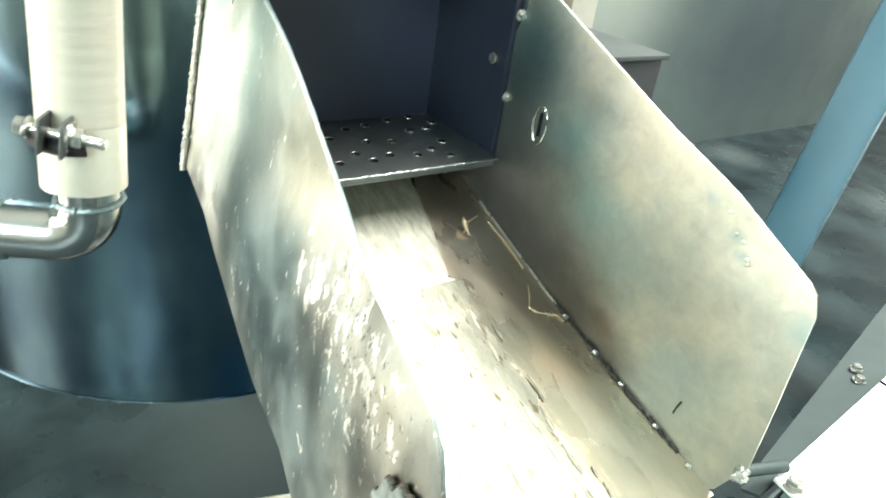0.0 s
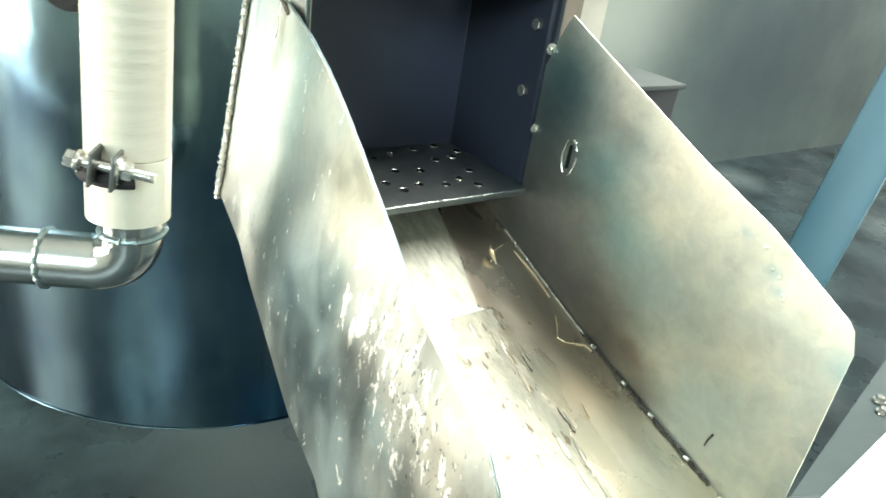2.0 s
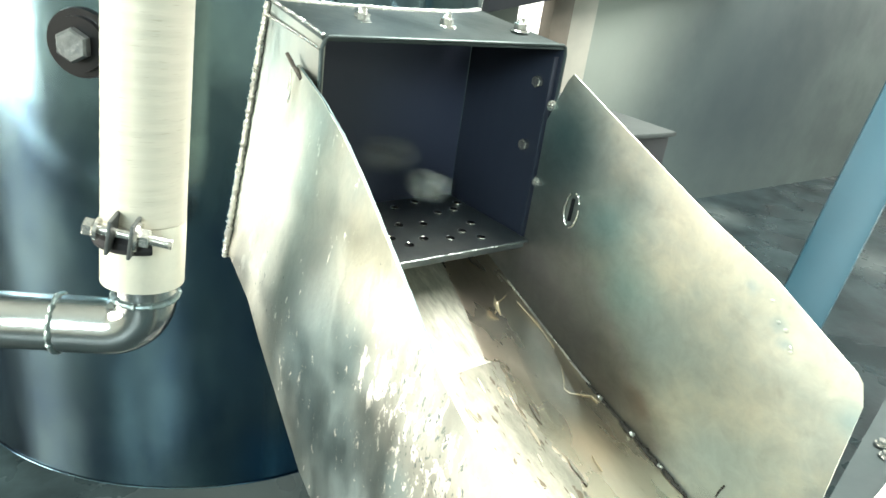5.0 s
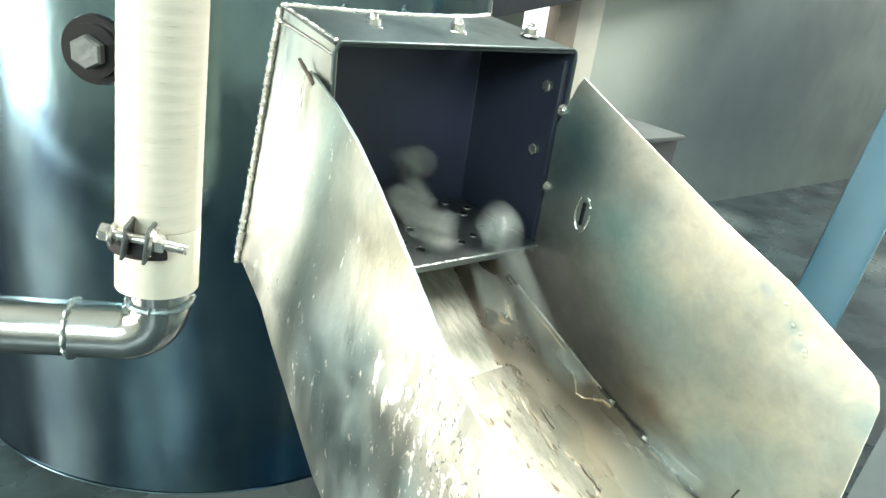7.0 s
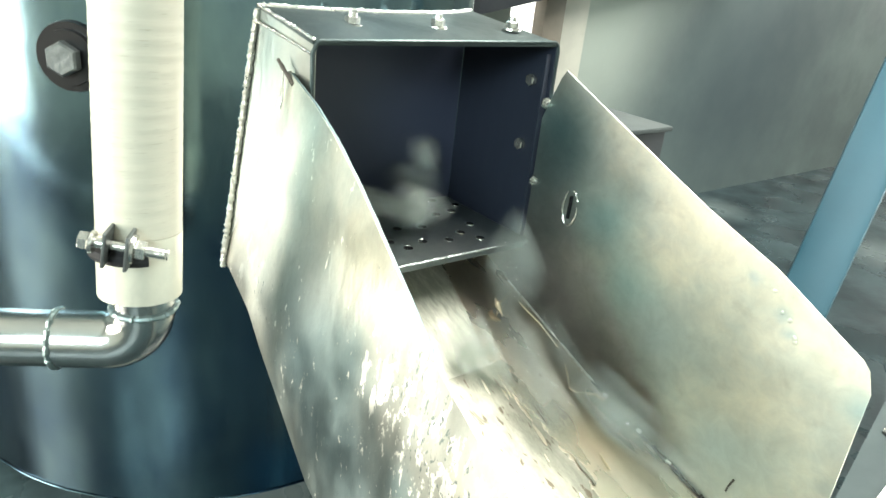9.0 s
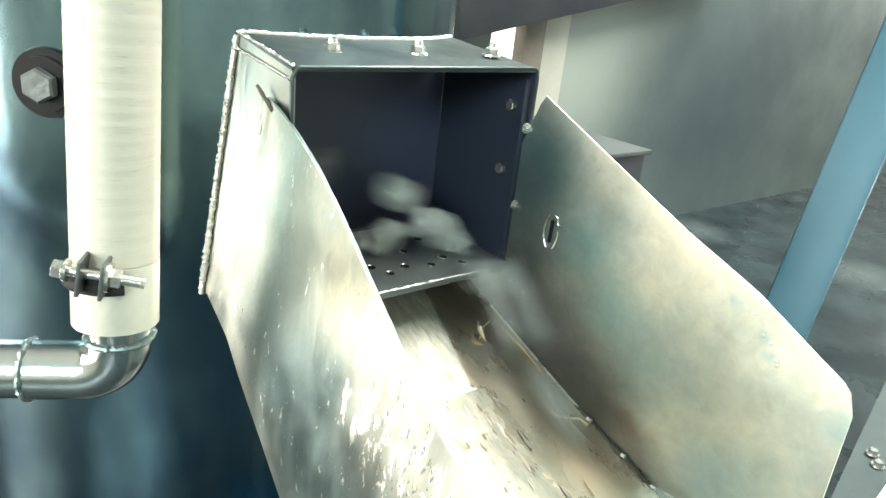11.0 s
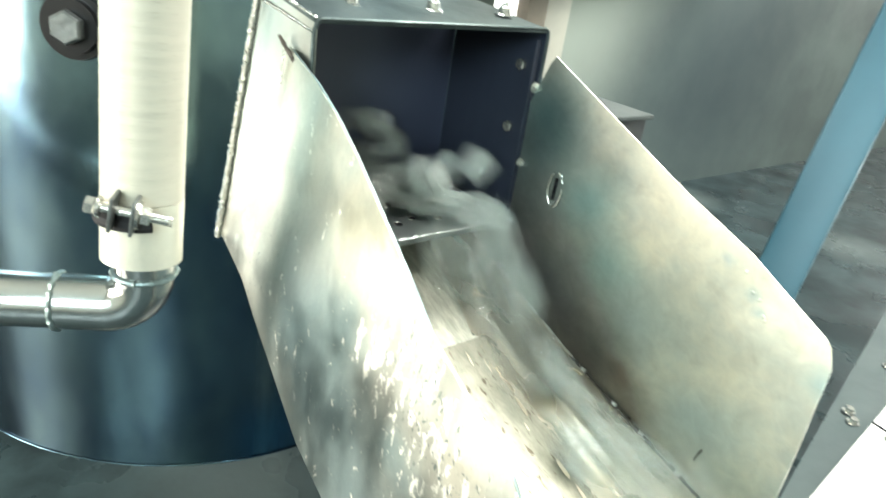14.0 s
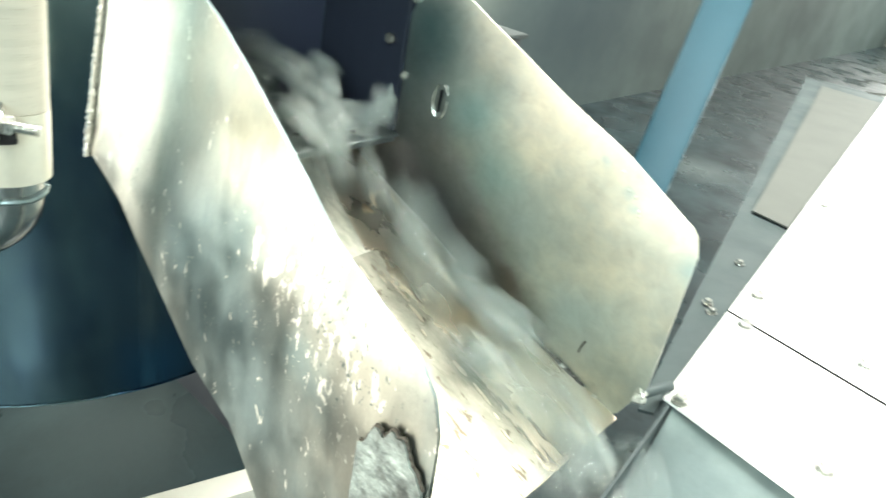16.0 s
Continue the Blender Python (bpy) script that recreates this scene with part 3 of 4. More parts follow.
def ice_chute():
    root = tagged(empty("ice_chute", (0, 0, 0)), "sloping stainless steel ice chute bolted to the discharge box", "chute")
    upper = ((0.228, 0.955), (0.232, 1.0), (0.245, 1.03), (0.268, 1.05), (0.3, 1.062), (0.371, 1.09), (0.448, 1.138), (0.524, 1.185), (0.566, 1.209), (0.61, 1.228), (0.668, 1.247), (0.755, 1.035))
    lower = ((0.228, 0.65), (0.417, 0.789), (0.468, 0.852), (0.533, 0.882), (0.601, 0.937), (0.677, 0.997), (0.755, 1.03))

    def left(u, v):
        y = 0.228 + (0.755 - 0.228) * u
        z0, z1 = lerp_table(lower, y), lerp_table(upper, y)
        z = z0 + (z1 - z0) * v
        wave = 0.0007 * noise.noise((y * 9, z * 9, 3))
        return (wall_x(z) + wave, y, z)
    wall = part("side_wall", sheet(left, 90, 40, 0.003), STEEL_WET, root, "wet ground stainless side wall, scuffs and painted glare in its colour")
    part("wall_edge", tube([(wall_x(lerp_table(upper, y)) - 0.001, y, lerp_table(upper, y)) for y in [0.236 + 0.006 * k for k in range(72)]], 0.0013, 6, bumpy=0.2), TROUGH, wall)
    over = ((0.2125, 1.055), (0.2135, 1.064), (0.218, 1.073), (0.226, 1.081), (0.316, 1.127), (0.396, 1.157), (0.521, 1.211), (0.616, 1.253), (0.642, 1.19))

    def right(u, v):
        y = 0.2125 + (0.642 - 0.2125) * u
        z1 = lerp_table(over, y)
        z0 = max(floor_z(y) - 0.004, 0.885 - (y - 0.2125) * 2.2)
        return (0.642 + 0.0015 * noise.noise((y * 8, v * 2, 7)), y, z0 + (z1 - z0) * v)
    far = part("side_wall", sheet(right, 60, 16, -0.0018), STEEL_DULL, root, "dull cream-grey steel side wall with small dents, shade in its colour")

    def edge(y):
        return lerp_table(((0.23, 0.503), (0.3, 0.515), (0.35, 0.523), (0.41, 0.534), (0.49, 0.53), (0.549, 0.543), (0.553, 0.526), (0.628, 0.547), (0.73, 0.567)), y) + (0.002 if y > 0.553 else 1) * (0.004 * noise.noise((y * 22, 4, 2)) + 0.006 * noise.noise((y * 80, 9, 2)) + 0.003 * noise.noise((y * 190, 1, 5)))

    def bed_left(y):
        return lerp_table(((0.56, 0.292), (0.64, 0.37)), y)

    def wet(u, v):
        y = 0.232 + (0.735 - 0.232) * v
        x = bed_left(y) + (0.642 - bed_left(y)) * u
        return (x, y, floor_z(y) - 0.0008 + 0.001 * noise.noise((x * 12, y * 7, 1)))

    def dry(y0, y1):
        def point(u, v):
            y = y0 + (y1 - y0) * v
            x = bed_left(y) + (edge(y) - bed_left(y)) * u
            return (x, y, floor_z(y) + 0.001 * noise.noise((x * 12, y * 7, 1)))
        return point
    bed = part("bed", sheet(wet, 16, 200, 0.003), STEEL_FLOOR, root, "wet tan sloping chute bed, reflected glow in its colour")
    part("bed", sheet(dry(0.232, 0.551), 20, 240, 0.0006), DRY, root, "ground bright strip of the chute bed")
    part("bed", sheet(dry(0.551, 0.735), 20, 40, 0.0006), DRY_DULL, root, "streaked grey strip of the chute bed")
    # torn slivers of the ground strip, and streaks on it
    torn = random.Random(31)
    for k in range(30):
        y = torn.uniform(0.245, 0.54)
        x = edge(y) + torn.gauss(0.0, 0.016)
        long, wide = torn.uniform(0.004, 0.018), torn.uniform(0.001, 0.0035)
        bm = bmesh.new()
        ring = [bm.verts.new((x + wide * torn.uniform(0.4, 1) * math.sin(a) + 0.12 * long * math.cos(a), y + long * math.cos(a), floor_z(y + long * math.cos(a)) + 0.0007)) for a in [i * math.tau / 10 for i in range(10)]]
        bmesh.ops.extrude_face_region(bm, geom=[bm.faces.new(ring)])
        for v in ring:
            v.co.z -= 0.0004
        part("sliver", bm, DRY if x > edge(y) else STEEL_FLOOR, bed, smooth=False)
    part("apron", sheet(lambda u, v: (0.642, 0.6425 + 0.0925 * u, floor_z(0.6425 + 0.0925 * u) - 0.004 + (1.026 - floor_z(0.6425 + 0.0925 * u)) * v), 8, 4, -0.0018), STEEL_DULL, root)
    # a curled shaving lying on the bed
    hook = [(0.588 + 0.02 * f - 0.01 * math.sin(2.4 * f), 0.604 + 0.03 * f, floor_z(0.604 + 0.03 * f) + 0.003 + 0.008 * math.sin(3.1 * f)) for f in [k / 14 for k in range(15)]]
    part("shaving", tube(hook, lambda f: 0.0008 + 0.0024 * math.sin(math.pi * min(1, f * 1.2 + 0.05)) ** 2, 8, bumpy=0.15), PALE_CHIP, bed, "pale curled metal shaving")
    part("spacer_rod", tube(line((0.645, 0.2165, 0.876), (0.704, 0.205, 0.866), 6), 0.0062, 14, bumpy=0.05), FLANGE, root)
    weld("weld", [(0.641 + 0.004 * math.cos(k * 1.3), 0.2165 + 0.004 * math.sin(k * 1.3), 0.868 + 0.0011 * k) for k in range(12)], 0.004, root, 61)
    for marks in (((0.622, 0.52), (0.612, 0.504), (0.602, 0.492), (0.606, 0.484), (0.618, 0.478), (0.63, 0.472), (0.632, 0.462)), ((0.62, 0.633), (0.6, 0.625), (0.587, 0.613)), ((0.63, 0.62), (0.634, 0.58), (0.632, 0.545)), ((0.569, 0.409), (0.565, 0.39))):
        pts = [Vector((x, y, floor_z(y) + 0.0006)) for x, y in marks]
        fine = [a.lerp(b, f / 6) for a, b in zip(pts, pts[1:]) for f in range(6)] + [pts[-1]]
        part("scratch", tube(fine, 0.001, 6, bumpy=0.3), PALE_CHIP, bed)
    weld("weld", [(0.64, 0.655 - 0.17 * k / 60, floor_z(0.655 - 0.17 * k / 60) + 0.001) for k in range(61)], 0.0012, root, 11)
    y = 0.49
    grime = random.Random(8)
    while y > 0.285:
        run = grime.uniform(0.008, 0.028)
        weld("weld", [(0.6395 + grime.uniform(-0.001, 0.001), y - run * k / 8, floor_z(y - run * k / 8) - 0.0004) for k in range(9)], grime.uniform(0.0012, 0.0028), root, 40 + int(y * 999), BURNT)
        y -= run + grime.uniform(-0.007, 0.001)
    for k in range(5):
        y = 0.46 - 0.05 * k + grime.uniform(-0.012, 0.012)
        weld("weld", [(0.637, y - 0.006 * i / 6, floor_z(y) + 0.002) for i in range(7)], 0.002, root, 30 + k)
    # slot with its bright edges, hinge pin, hole and welded lug
    for lo, hi in ((95, 150), (170, 265), (-70, 60)):
        bow = [(0.6395, 0.572 + 0.011 * math.cos(radians(lo + (hi - lo) * k / 10)), 1.1 + 0.022 * math.sin(radians(lo + (hi - lo) * k / 10))) for k in range(11)]
        part("slot_edge", tube(bow, 0.0016, 6, bumpy=0.4), BOLT, far)
    part("slot", tube(line((0.6402, 0.5735, 1.086), (0.6402, 0.5725, 1.114), 6), 0.0022, 8), HOLE, far)
    pin = part("hinge_pin", tube(line((0.316, 0.676, 1.256), (0.322, 0.655, 1.236), 6), 0.0022, 8, bumpy=0.3), BURNT, wall)
    part("wire", tube([(0.318, 0.668, 1.247), (0.316, 0.664, 1.235), (0.315, 0.662, 1.222), (0.314, 0.665, 1.212), (0.315, 0.668, 1.218), (0.316, 0.667, 1.232)], 0.001, 6), BOLT, pin)
    part("rivet_hole", disc(0.004, 0.0012, towards((wall_x(1.119) - 0.0016, 0.652, 1.119), (-1, 0, 0.1)), 12), HOLE, wall)
    lug = part("lug", sheet(lambda u, v: (0.2795, 0.232 + 0.066 * u, 0.86 + (0.1 + 0.03 * math.sin(math.pi * u) + 0.014 * noise.noise((u * 7, 3, 1))) * v), 24, 8, 0.004), SOOT, wall, "rough welded repair plate")
    weld("weld", [(0.279, 0.232 + 0.066 * k / 24, 0.96 + 0.03 * math.sin(math.pi * k / 24) + 0.014 * noise.noise((k / 24 * 7, 3, 1))) for k in range(25)], 0.0018, lug, 21, BURNT)
    part("gouge", tube([(0.6395, 0.3005, 0.884), (0.6395, 0.2995, 0.892), (0.6395, 0.2965, 0.902)], 0.0011, 6, bumpy=0.3), BURNT, far)
    # dents on the pale wall, glint flecks on the other
    rnd = random.Random(5)
    for y, z, r in ((0.299, 1.088, 0.006), (0.29, 1.074, 0.007), (0.318, 1.105, 0.005), (0.224, 0.957, 0.006), (0.262, 1.01, 0.003), (0.45, 1.015, 0.004)):
        bump = bmesh.new()
        for k in range(2):
            bmesh.ops.create_icosphere(bump, subdivisions=2, radius=r * rnd.uniform(0.35, 0.6), matrix=pose(0.6398, y + rnd.uniform(-r, r), z + rnd.uniform(-r, r), rnd.uniform(0, 180)) @ Matrix.Diagonal((0.06, 0.7, rnd.uniform(0.4, 0.8), 1)))
        part("dent", bump, STEEL_DULL, far)
    # raised bright flecks stand for specular glints on the scuffed steel
    fleck_mesh = bmesh.new()
    for k in range(420):
        cy, cz, wy, wz = rnd.choice(((0.437, 1.055, 0.012, 0.016), (0.424, 1.01, 0.018, 0.02), (0.422, 0.985, 0.02, 0.03), (0.46, 0.985, 0.03, 0.02), (0.415, 0.94, 0.014, 0.012), (0.36, 1.05, 0.025, 0.03), (0.35, 1.02, 0.03, 0.03), (0.645, 1.0, 0.014, 0.03), (0.31, 1.0, 0.03, 0.04), (0.55, 0.94, 0.05, 0.05)))
        y, z = rnd.gauss(cy, wy), rnd.gauss(cz, wz)
        if not (0.24 < y < 0.72 and lerp_table(lower, y) + 0.012 < z < lerp_table(upper, y) - 0.012):
            continue
        long, wide = rnd.uniform(0.0015, 0.006) * rnd.uniform(0.4, 1), rnd.uniform(0.0006, 0.0018)
        if k % 12 == 0 and cz > 1.05:
            long, wide = long * 2.4, wide * 2.4
        lean = rnd.gauss(0.25, 0.2)
        ring = []
        for a in [i * math.tau / 9 + rnd.uniform(-0.25, 0.25) for i in range(9)]:
            p, q = long * rnd.uniform(0.6, 1) * math.cos(a), wide * rnd.uniform(0.5, 1) * math.sin(a)
            zz, yy = z + p, y + q - lean * p
            ring.append(fleck_mesh.verts.new((wall_x(zz) + 0.0007 * noise.noise((yy * 9, zz * 9, 3)) - 0.0005, yy, zz)))
        top = bmesh.ops.extrude_face_region(fleck_mesh, geom=[fleck_mesh.faces.new(ring)])
        for v in top["geom"]:
            if isinstance(v, bmesh.types.BMVert):
                v.co.x -= 0.0007
    glints = part("scuff_glints", fleck_mesh, GLINT, wall)
    glints["kind"] = "stuff"
    return root


ice_chute()


# ---- drain hose and elbow ----
def drain_hose():
    cx, cy = 0.172, 0.636
    root = tagged(empty("drain_hose", (cx, cy, 1.05)), "ribbed white hose clamped to a welded stainless elbow", "hose")
    root.location = (0, 0, 0.011)

    def axis(z):
        # the hose leans a little towards the box
        return (cx + 0.063 * (z - 1.1), cy + 0.04 * (z - 1.1), z)
    rows = []
    z = 1.112
    k = 0
    while z < 1.9:
        rows.append(axis(z))
        z += 0.0022
        k += 1
    count = len(rows)
    part("hose", tube(rows, lambda f: 0.0344 + 0.00014 * math.sin(f * count * 1.25), 40), PVC, root)
    part("cuff", tube(line(axis(1.054), axis(1.1115), 4), 0.0347, 40), CLAMP, root, "pale steel clamp band")
    # dark bead stands for the shade in the band's open gap
    gap = part("clamp_gap", tube([(cx + 0.0351 * math.cos(a), cy + 0.0351 * math.sin(a), 1.1) for a in [math.radians(188 + 4 * i) for i in range(20)]], 0.0085, 10), GAP_DARK, root)
    out = Vector((-0.45, -0.9, 0)).normalized()
    ax = Vector((0.86, -0.5, -0.16)).normalized()
    mid = Vector((0.148, 0.604, 1.112))
    for s in (-0.008, 0.009):
        part("ear", block((0.003, 0.03, 0.028), towards(mid + ax * s, ax) @ pose(0, 0, 0, 0, 90, 0), 0.001), PLUG, gap)
    screw = bmesh.new()
    hexagon(0.0078, 0.008, towards(mid - ax * 0.03, ax), screw)
    disc(0.0095, 0.0025, towards(mid - ax * 0.021, ax), 18, screw)
    disc(0.0042, 0.066, towards(mid - ax * 0.03, ax), 12, screw)
    for i in range(12):
        disc(0.0048, 0.0011, towards(mid + ax * (0.014 + 0.0021 * i), ax), 12, screw)
    part("clamp_bolt", screw, BOLT, gap)
    nut = bmesh.new()
    disc(0.0125, 0.0025, towards(mid + ax * 0.0105, ax), 20, nut)
    hexagon(0.0085, 0.008, towards(mid + ax * 0.013, ax), nut)
    part("nut", nut, BOLT, gap)
    # elbow
    h = Vector((-0.866, 0.5, 0))
    bend, start = 0.034, Vector((cx, cy, 1.036))
    pts = [Vector((cx, cy, 1.06)), start]
    for i in range(1, 13):
        a = math.radians(90 * i / 12)
        pts.append(start + h * bend * (1 - math.cos(a)) - Vector((0, 0, bend * math.sin(a))))
    pts.append(pts[-1] + h * 0.042)
    part("elbow", tube(pts, 0.0262, 32), STEEL_PIPE, root)
    end = pts[-1]
    part("pipe", tube(line(end, end + h * 0.55, 8), 0.0255, 32), STEEL_PIPE, root)
    up = Vector((0, 0, 1))
    sidev = h.cross(up)
    weld("weld", [end + (up * math.cos(a) + sidev * math.sin(a)) * 0.0258 for a in [k * math.tau / 50 for k in range(51)]], 0.0026, root, 14, TROUGH)
    weld("weld", [start + Vector((0.027 * math.cos(a), 0.027 * math.sin(a), 0.002)) for a in [k * math.tau / 50 for k in range(51)]], 0.0026, root, 15, TROUGH)
    return root


drain_hose()


# ---- conveyor ----
CONV = pose(0.686, 0.2, 0, 0, 0, 6)


def conveyor():
    root = tagged(empty("covered_conveyor"), "steel trough conveyor with bolted white covers", "conveyor")
    root.matrix_world = CONV
    top = 0.86
    # trough below the covers, open at the inlet under the chute
    prof = [(-0.30, top - 0.004), (-0.30, 0.72), (-0.27, 0.63), (-0.2, 0.58), (-0.13, 0.57), (-0.06, 0.6), (-0.012, 0.68), (-0.004, 0.78), (-0.004, top - 0.004)]

    def shell(u, v):
        f = v * (len(prof) - 1)
        i = min(int(f), len(prof) - 2)
        y, z = [prof[i][c] + (prof[i + 1][c] - prof[i][c]) * (f - i) for c in (0, 1)]
        return (-0.42 + 3.4 * u, y - 0.004, z)
    part("trough", sheet(shell, 8, 32, 0.003), FLANGE, root)
    part("end_plate", span(-0.425, -0.42, -0.31, -0.004, 0.56, top, 0.001), FLANGE, root)
    part("end_plate", span(2.98, 2.985, -0.31, -0.004, 0.56, top, 0.001), FLANGE, root)

    def flange(u, v):
        x = -0.02 + 2.9 * u
        return (x, 0.004 + v * (0.02 + 0.11 * x), top - 0.012 - 0.006 * v)
    part("side_flange", sheet(flange, 20, 3, 0.004), FLANGE, root, "grey side flange beside the covers")
    part("inlet_sheet", sheet(lambda u, v: (-0.19 + 0.195 * u + 0.25 * (-0.31 + 0.3 * v), -0.31 + 0.3 * v, 0.72 + 0.134 * u), 6, 8, 0.003), TROUGH, root)
    def skewed(a, b):
        return sheet(lambda u, v: (a + (b - a) * u + 0.29 * (-0.34 + 0.343 * v), -0.34 + 0.343 * v, top), 2, 2, 0.004)
    covers = [part("cover", skewed(a, b), WHITE, root, "white painted bolted cover") for a, b in ((0.0, 0.2785), (0.2835, 1.4), (1.405, 2.9))]
    part("seam", sheet(lambda u, v: (0.278 + 0.006 * u + 0.29 * (-0.34 + 0.343 * v), -0.34 + 0.343 * v, top + 0.0006), 2, 12, 0.003), HOLE, root, "dark joint between two covers")
    inv = CONV.inverted()
    for k, x, y in ((0, 0.694, 0.186), (0, 0.945, 0.2), (1, 1.057, 0.22), (1, 1.648, 0.273), (2, 2.722, 0.371), (0, 0.72, 0.03), (1, 1.0, 0.05)):
        p = inv @ Vector((x, y, top))
        bolt("bolt", p, (0, 0, 1), 0.008, covers[k])
    for x, y in ((0.963, 0.253), (0.985, 0.268), (1.18, 0.29)):
        p = inv @ Vector((x, y, top - 0.013))
        bolt("bolt", p, (0, 0, 1), 0.006, root)

    def strip(u, v):
        x = 0.76 + 1.9 * u
        return (x + 0.03 * v, 0.008 + v * (0.012 + 0.085 * x), top - 0.006 - 0.003 * v)
    part("bracket", sheet(strip, 10, 2, 0.003), PALE, root, "pale bracket plate")
    for x in (-0.3, 1.2, 2.7):
        for y in (-0.27, 0.02):
            part("leg", span(x, x + 0.05, y - 0.025, y + 0.025, FLOOR_Z, 0.62, 0.003), STEEL_DULL, root)
    return root


conveyor()


# ---- things round the machine ----
def blue_brace():
    foot, head = Vector((0.857, 0.471, 0.0)), Vector((1.397, 0.471, 1.95))
    d = (head - foot).normalized()
    side = Vector((0, 1, 0)).cross(d)
    m = Matrix.Translation(foot.lerp(head, 0.5)) @ Matrix((side, (0, 1, 0), d)).transposed().to_4x4()
    bm = block((0.074, 0.074, (head - foot).length), m @ pose(0, 0, 0, 0, 0, 20), 0.01)
    return tagged(part("brace_post", bm, BLUE), "leaning blue painted square steel post", "post")


blue_brace()


def steel_cabinet():
    root = tagged(empty("steel_cabinet"), "dark sheet steel cabinet with a pale wet top", "cabinet")
    part("body", span(0.80, 1.16, 0.82, 1.5, FLOOR_Z, 1.095, 0.004), DARKBOX, root)
    part("top", span(0.795, 1.168, 0.812, 1.505, 1.0955, 1.105, 0.003), MATTE, root, "pale wet steel top")


steel_cabinet()


def floor_beam():
    bm = block((0.7, 0.05, 0.05), pose(0.42, 0.78, 0.36, 0, 0, -17), 0.003)
    for x in (0.66, 0.71):
        span(x, x + 0.04, 0.7, 0.74, 0, 0.34, 0.002, bm)
    return tagged(part("frame_beam", bm, COLUMN), "pale painted steel floor frame", "frame")


floor_beam()

# ---- ice ----
ICE_PIECES = []


def ice_mesh(seed):
    """A short hollow tube of ice with worn, uneven rims."""
    rnd = random.Random(seed)
    h, r, q = rnd.uniform(0.024, 0.046), rnd.uniform(0.0165, 0.0215), rnd.uniform(0.005, 0.009)
    bm = bmesh.new()
    prof = [(q, -h / 2 + 0.004), (q + 0.004, -h / 2), (r - 0.004, -h / 2), (r, -h / 2 + 0.004), (r, 0), (r, h / 2 - 0.004), (r - 0.004, h / 2), (q + 0.004, h / 2), (q, h / 2 - 0.004)]
    tilt = rnd.uniform(-0.3, 0.3)
    rings = []
    for k in range(16):
        a = k * math.tau / 16
        f = 1 + 0.07 * math.sin(a * 2 + seed)
        rings.append([bm.verts.new((p * f * math.cos(a), p * f * math.sin(a), z + tilt * p * math.cos(a) * (z > 0) + rnd.uniform(-0.0012, 0.0012))) for p, z in prof])
    for k in range(16):
        a, b = rings[k], rings[(k + 1) % 16]
        for j in range(len(prof)):
            bm.faces.new((a[j], b[j], b[(j + 1) % len(prof)], a[(j + 1) % len(prof)]))
    bmesh.ops.recalc_face_normals(bm, faces=bm.faces[:])
    me = bpy.data.meshes.new("ice_tube")
    bm.to_mesh(me)
    bm.free()
    for p in me.polygons:
        p.use_smooth = True
    me.set_sharp_from_angle(angle=radians(50))
    me.materials.append(ICE)
    return me


def ice_flow():
    """Launch time and way of every piece: the first at four seconds, ever more after eleven."""
    rnd = random.Random(12)
    meshes = [ice_mesh(s) for s in range(8)]
    times = []
    t = 3.55
    while t < 15.95:
        rate = lerp_table(((3.7, 4), (6.0, 9), (7.0, 19), (9.2, 18), (10.2, 12), (11.0, 20), (12.5, 32), (14.0, 48), (16.0, 60)), t)
        t += rnd.uniform(0.5, 1.5) / rate
        times.append(t)
    for i, t0 in enumerate(times):
        ob = new("ice_tube", meshes[i % len(meshes)])
        tagged(ob, "hollow translucent white ice tube sliding down the chute", "ice", "ice tubes in the chute")
        x = rnd.gauss(0.575, 0.05)
        x = min(0.618, max(0.4, x))
        xs = min(0.62, max(0.38, x + rnd.uniform(-0.1, 0.05)))
        hop = rnd.uniform(0.0, 0.085) * rnd.uniform(0.1, 1) * (0.45 if t0 < 10.6 else 1)
        land = rnd.uniform(0.46, 0.58)
        pace = rnd.uniform(1.15, 1.75)
        spot = (rnd.uniform(0.1, 0.165), rnd.uniform(1.0, 1.2), rnd.uniform(0.722, 1.0))
        z = lambda y: floor_z(y) + 0.022
        rest = rnd.uniform(1.2, 3.4)
        steps = [
            (0.0, *spot),
            (0.12, 0.27 + rnd.uniform(-0.02, 0.03), 0.87, PLATE_Z + 0.06 + hop),
            (0.27, xs + rnd.uniform(-0.06, 0.02), 0.81, PLATE_Z + 0.045 + hop),
            (0.42, xs + (x - xs) * 0.6 + rnd.uniform(-0.03, 0.03), 0.73, PLATE_Z + 0.03 + hop * 0.7),
            (0.54, x, 0.645, PLATE_Z + 0.028 + hop * 0.2),
            (0.62, x, land, z(land) + 0.012),
            (0.7, x + rnd.uniform(-0.02, 0.02), land - 0.14, z(land - 0.14) + 0.004),
            (0.78, x + rnd.uniform(-0.02, 0.02), 0.26, z(0.26) + 0.004),
            (0.85, min(x, 0.5), 0.14, 0.77),
            (0.93, 0.42 + rnd.uniform(-0.04, 0.02), 0.06, 0.64),
            (1.45, 0.9, 0.09, 0.63),
            (2.75, rest, 0.2 + 0.105 * (rest - 0.686) - 0.15 + rnd.uniform(-0.05, 0.05), 0.625),
            (4.0, rest, 0.2 + 0.105 * (rest - 0.686) - 0.15, 0.62),
        ]
        ICE_PIECES.append((ob, t0, pace, steps, [rnd.uniform(-70, 70) for _ in range(3)], [rnd.uniform(0, 360) for _ in range(3)]))


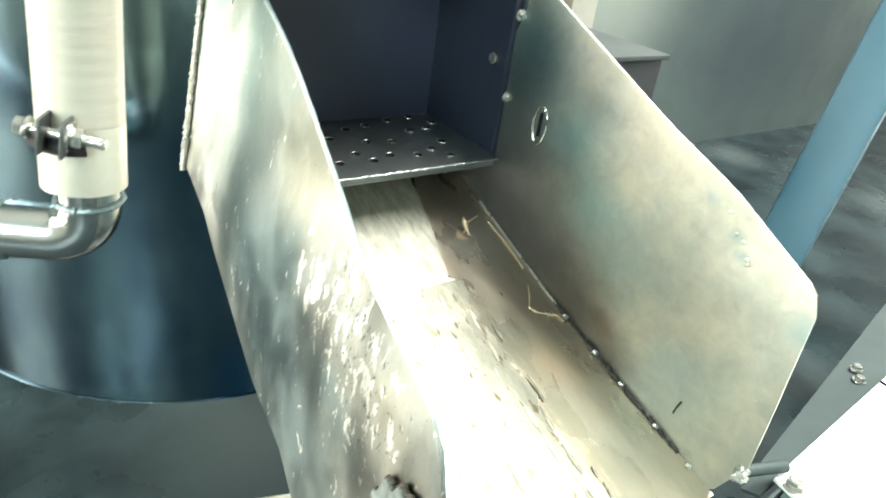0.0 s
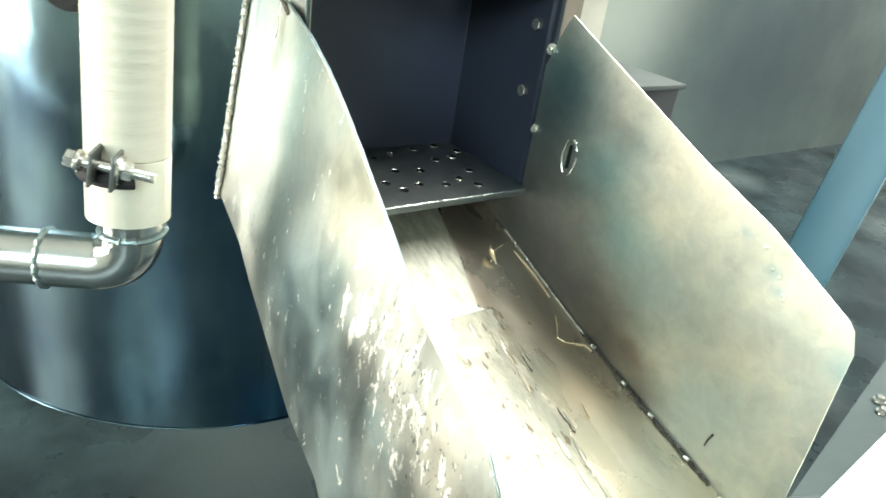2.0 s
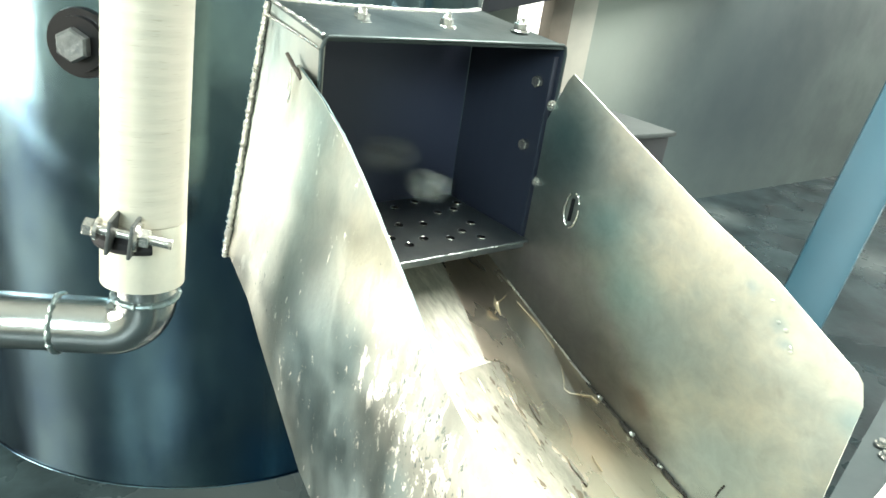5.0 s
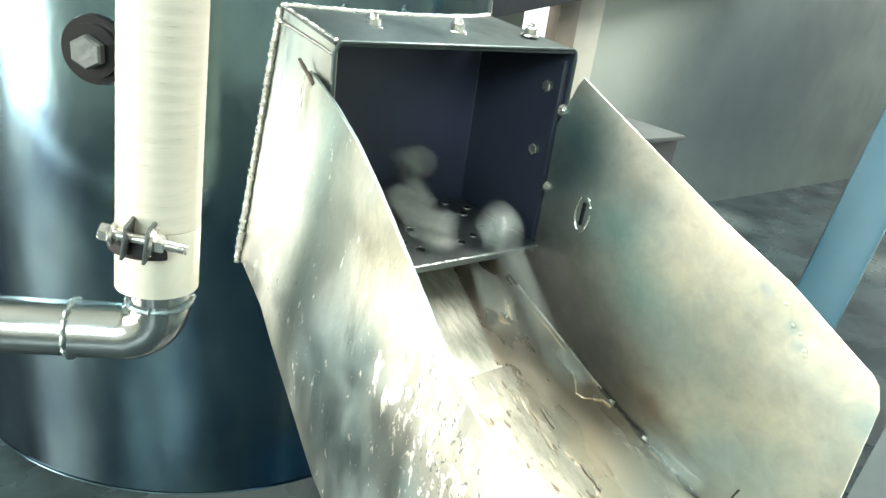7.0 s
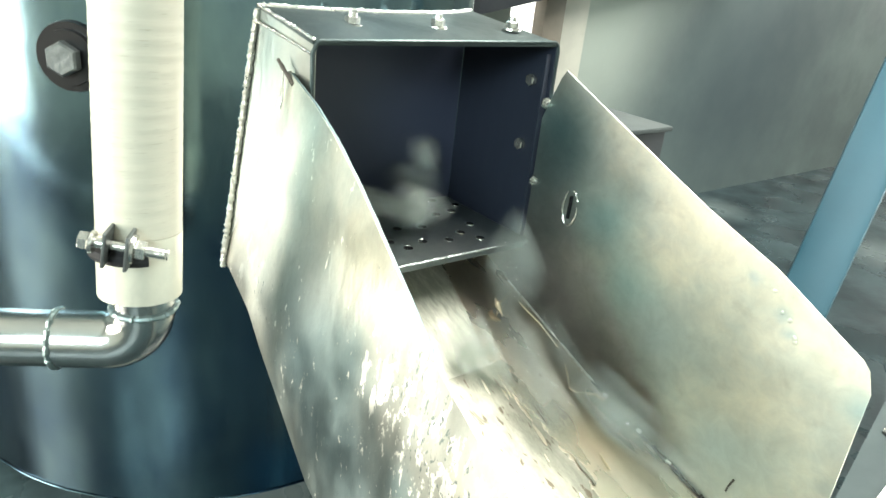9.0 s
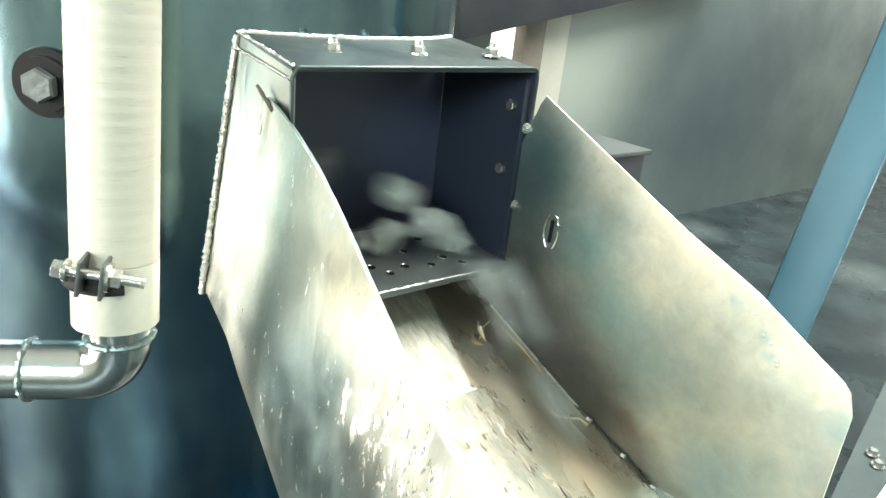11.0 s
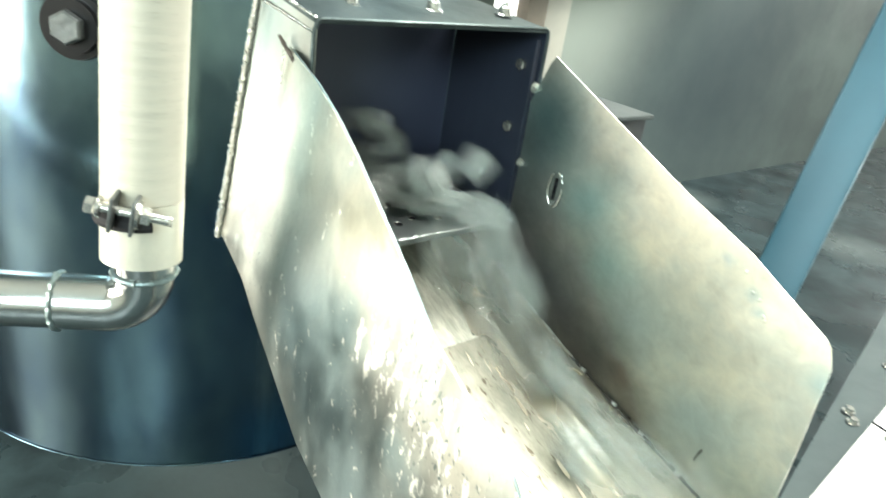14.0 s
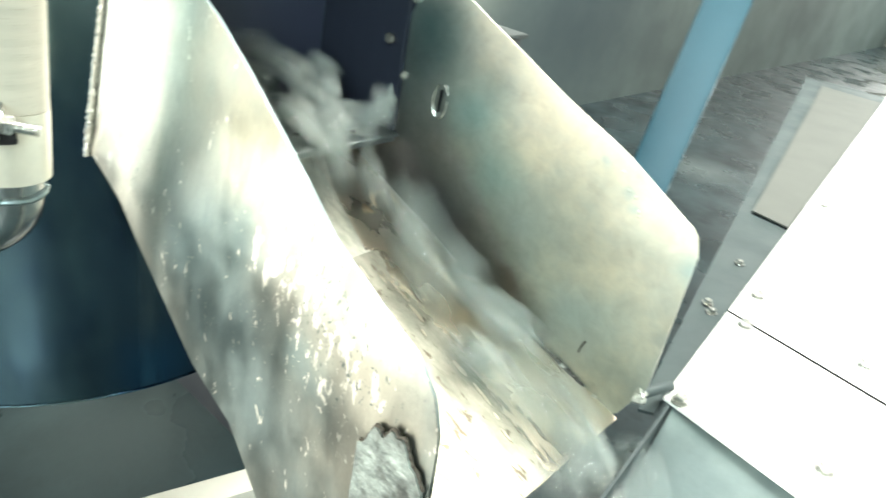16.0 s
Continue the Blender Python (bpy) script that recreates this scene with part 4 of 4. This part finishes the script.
def lump_mesh(seed):
    """A flat lump of crushed, half-melted ice, knobbly all over."""
    rnd = random.Random(300 + seed)
    bm = bmesh.new()
    bmesh.ops.create_icosphere(bm, subdivisions=3, radius=1.0)
    wide, long, high = rnd.uniform(0.017, 0.028), rnd.uniform(0.022, 0.038), rnd.uniform(0.009, 0.015)
    for v in bm.verts:
        p = v.co.copy()
        f = 1 + 0.6 * noise.noise(p * 1.9 + Vector((seed * 9, 0, 0))) + 0.5 * noise.noise(p * 4.5 + Vector((0, seed * 7, 0)))
        v.co = Vector((p.x * wide, p.y * long, p.z * high)) * f
    me = bpy.data.meshes.new("ice_lump")
    bm.to_mesh(me)
    bm.free()
    me.materials.append(ICE)
    return me


def lump_flow():
    """Lumps of crushed ice between the tubes, from six seconds on."""
    rnd = random.Random(77)
    meshes = [lump_mesh(s) for s in range(6)]
    t, i = 6.2, 0
    while t < 15.9:
        t += rnd.uniform(0.6, 1.4) / lerp_table(((6.2, 7), (9.2, 9), (10.6, 16), (12.5, 38), (14.0, 56), (16.0, 62)), t)
        ob = new("ice_lump", meshes[i % len(meshes)])
        i += 1
        tagged(ob, "flat knobbly lump of crushed wet ice sliding down", "ice", "ice lumps in the chute")
        x = rnd.uniform(0.49, 0.615)
        rest = rnd.uniform(1.2, 3.4)
        low = rnd.uniform(0.014, 0.028)
        deep = 0.05 + 0.105 * (rest - 0.686)
        steps = [
            (0.0, 0.25 + rnd.uniform(-0.02, 0.02), 1.15, rnd.uniform(0.75, 1.0)),
            (0.12, 0.28, 0.92, PLATE_Z + 0.03),
            (0.27, 0.43 + rnd.uniform(-0.03, 0.05), 0.82, PLATE_Z + low),
            (0.42, x - 0.03, 0.73, PLATE_Z + low),
            (0.54, x, 0.645, PLATE_Z + low),
            (0.62, x, 0.55, floor_z(0.55) + low + 0.008),
            (0.7, x + 0.005, 0.42, floor_z(0.42) + low),
            (0.78, x, 0.27, floor_z(0.27) + low),
            (0.85, x - 0.04, 0.14, 0.77),
            (0.93, 0.42, 0.06, 0.66),
            (1.45, 0.9, 0.09, 0.63),
            (2.75, rest, deep, 0.61),
            (4.0, rest, deep, 0.61),
        ]
        slope = rnd.uniform(10, 22)
        ICE_PIECES.append((ob, t, rnd.uniform(0.9, 1.2), steps, [rnd.uniform(-20, 20), rnd.uniform(-20, 20), rnd.uniform(-30, 30)], [slope, 0, rnd.uniform(0, 360)]))


ice_flow()
lump_flow()


def motions():
    for ob, t0, pace, steps, spin, first in ICE_PIECES:
        rows = []
        for k, (dt, x, y, z) in enumerate(steps):
            t = t0 + dt / pace
            turn = [a + s * min(k, 9) for a, s in zip(first, spin)]
            rows.append((t, pose(x, y, z, *turn)))
        kept = [(0.0, rows[0][1])] + [r for r in rows if r[0] <= 16.6]
        if kept[-1][0] < 16.6:
            kept += [(kept[-1][0] + 0.2, kept[-1][1]), (17.0, kept[-1][1])]
        walk(ob, kept)


motions()
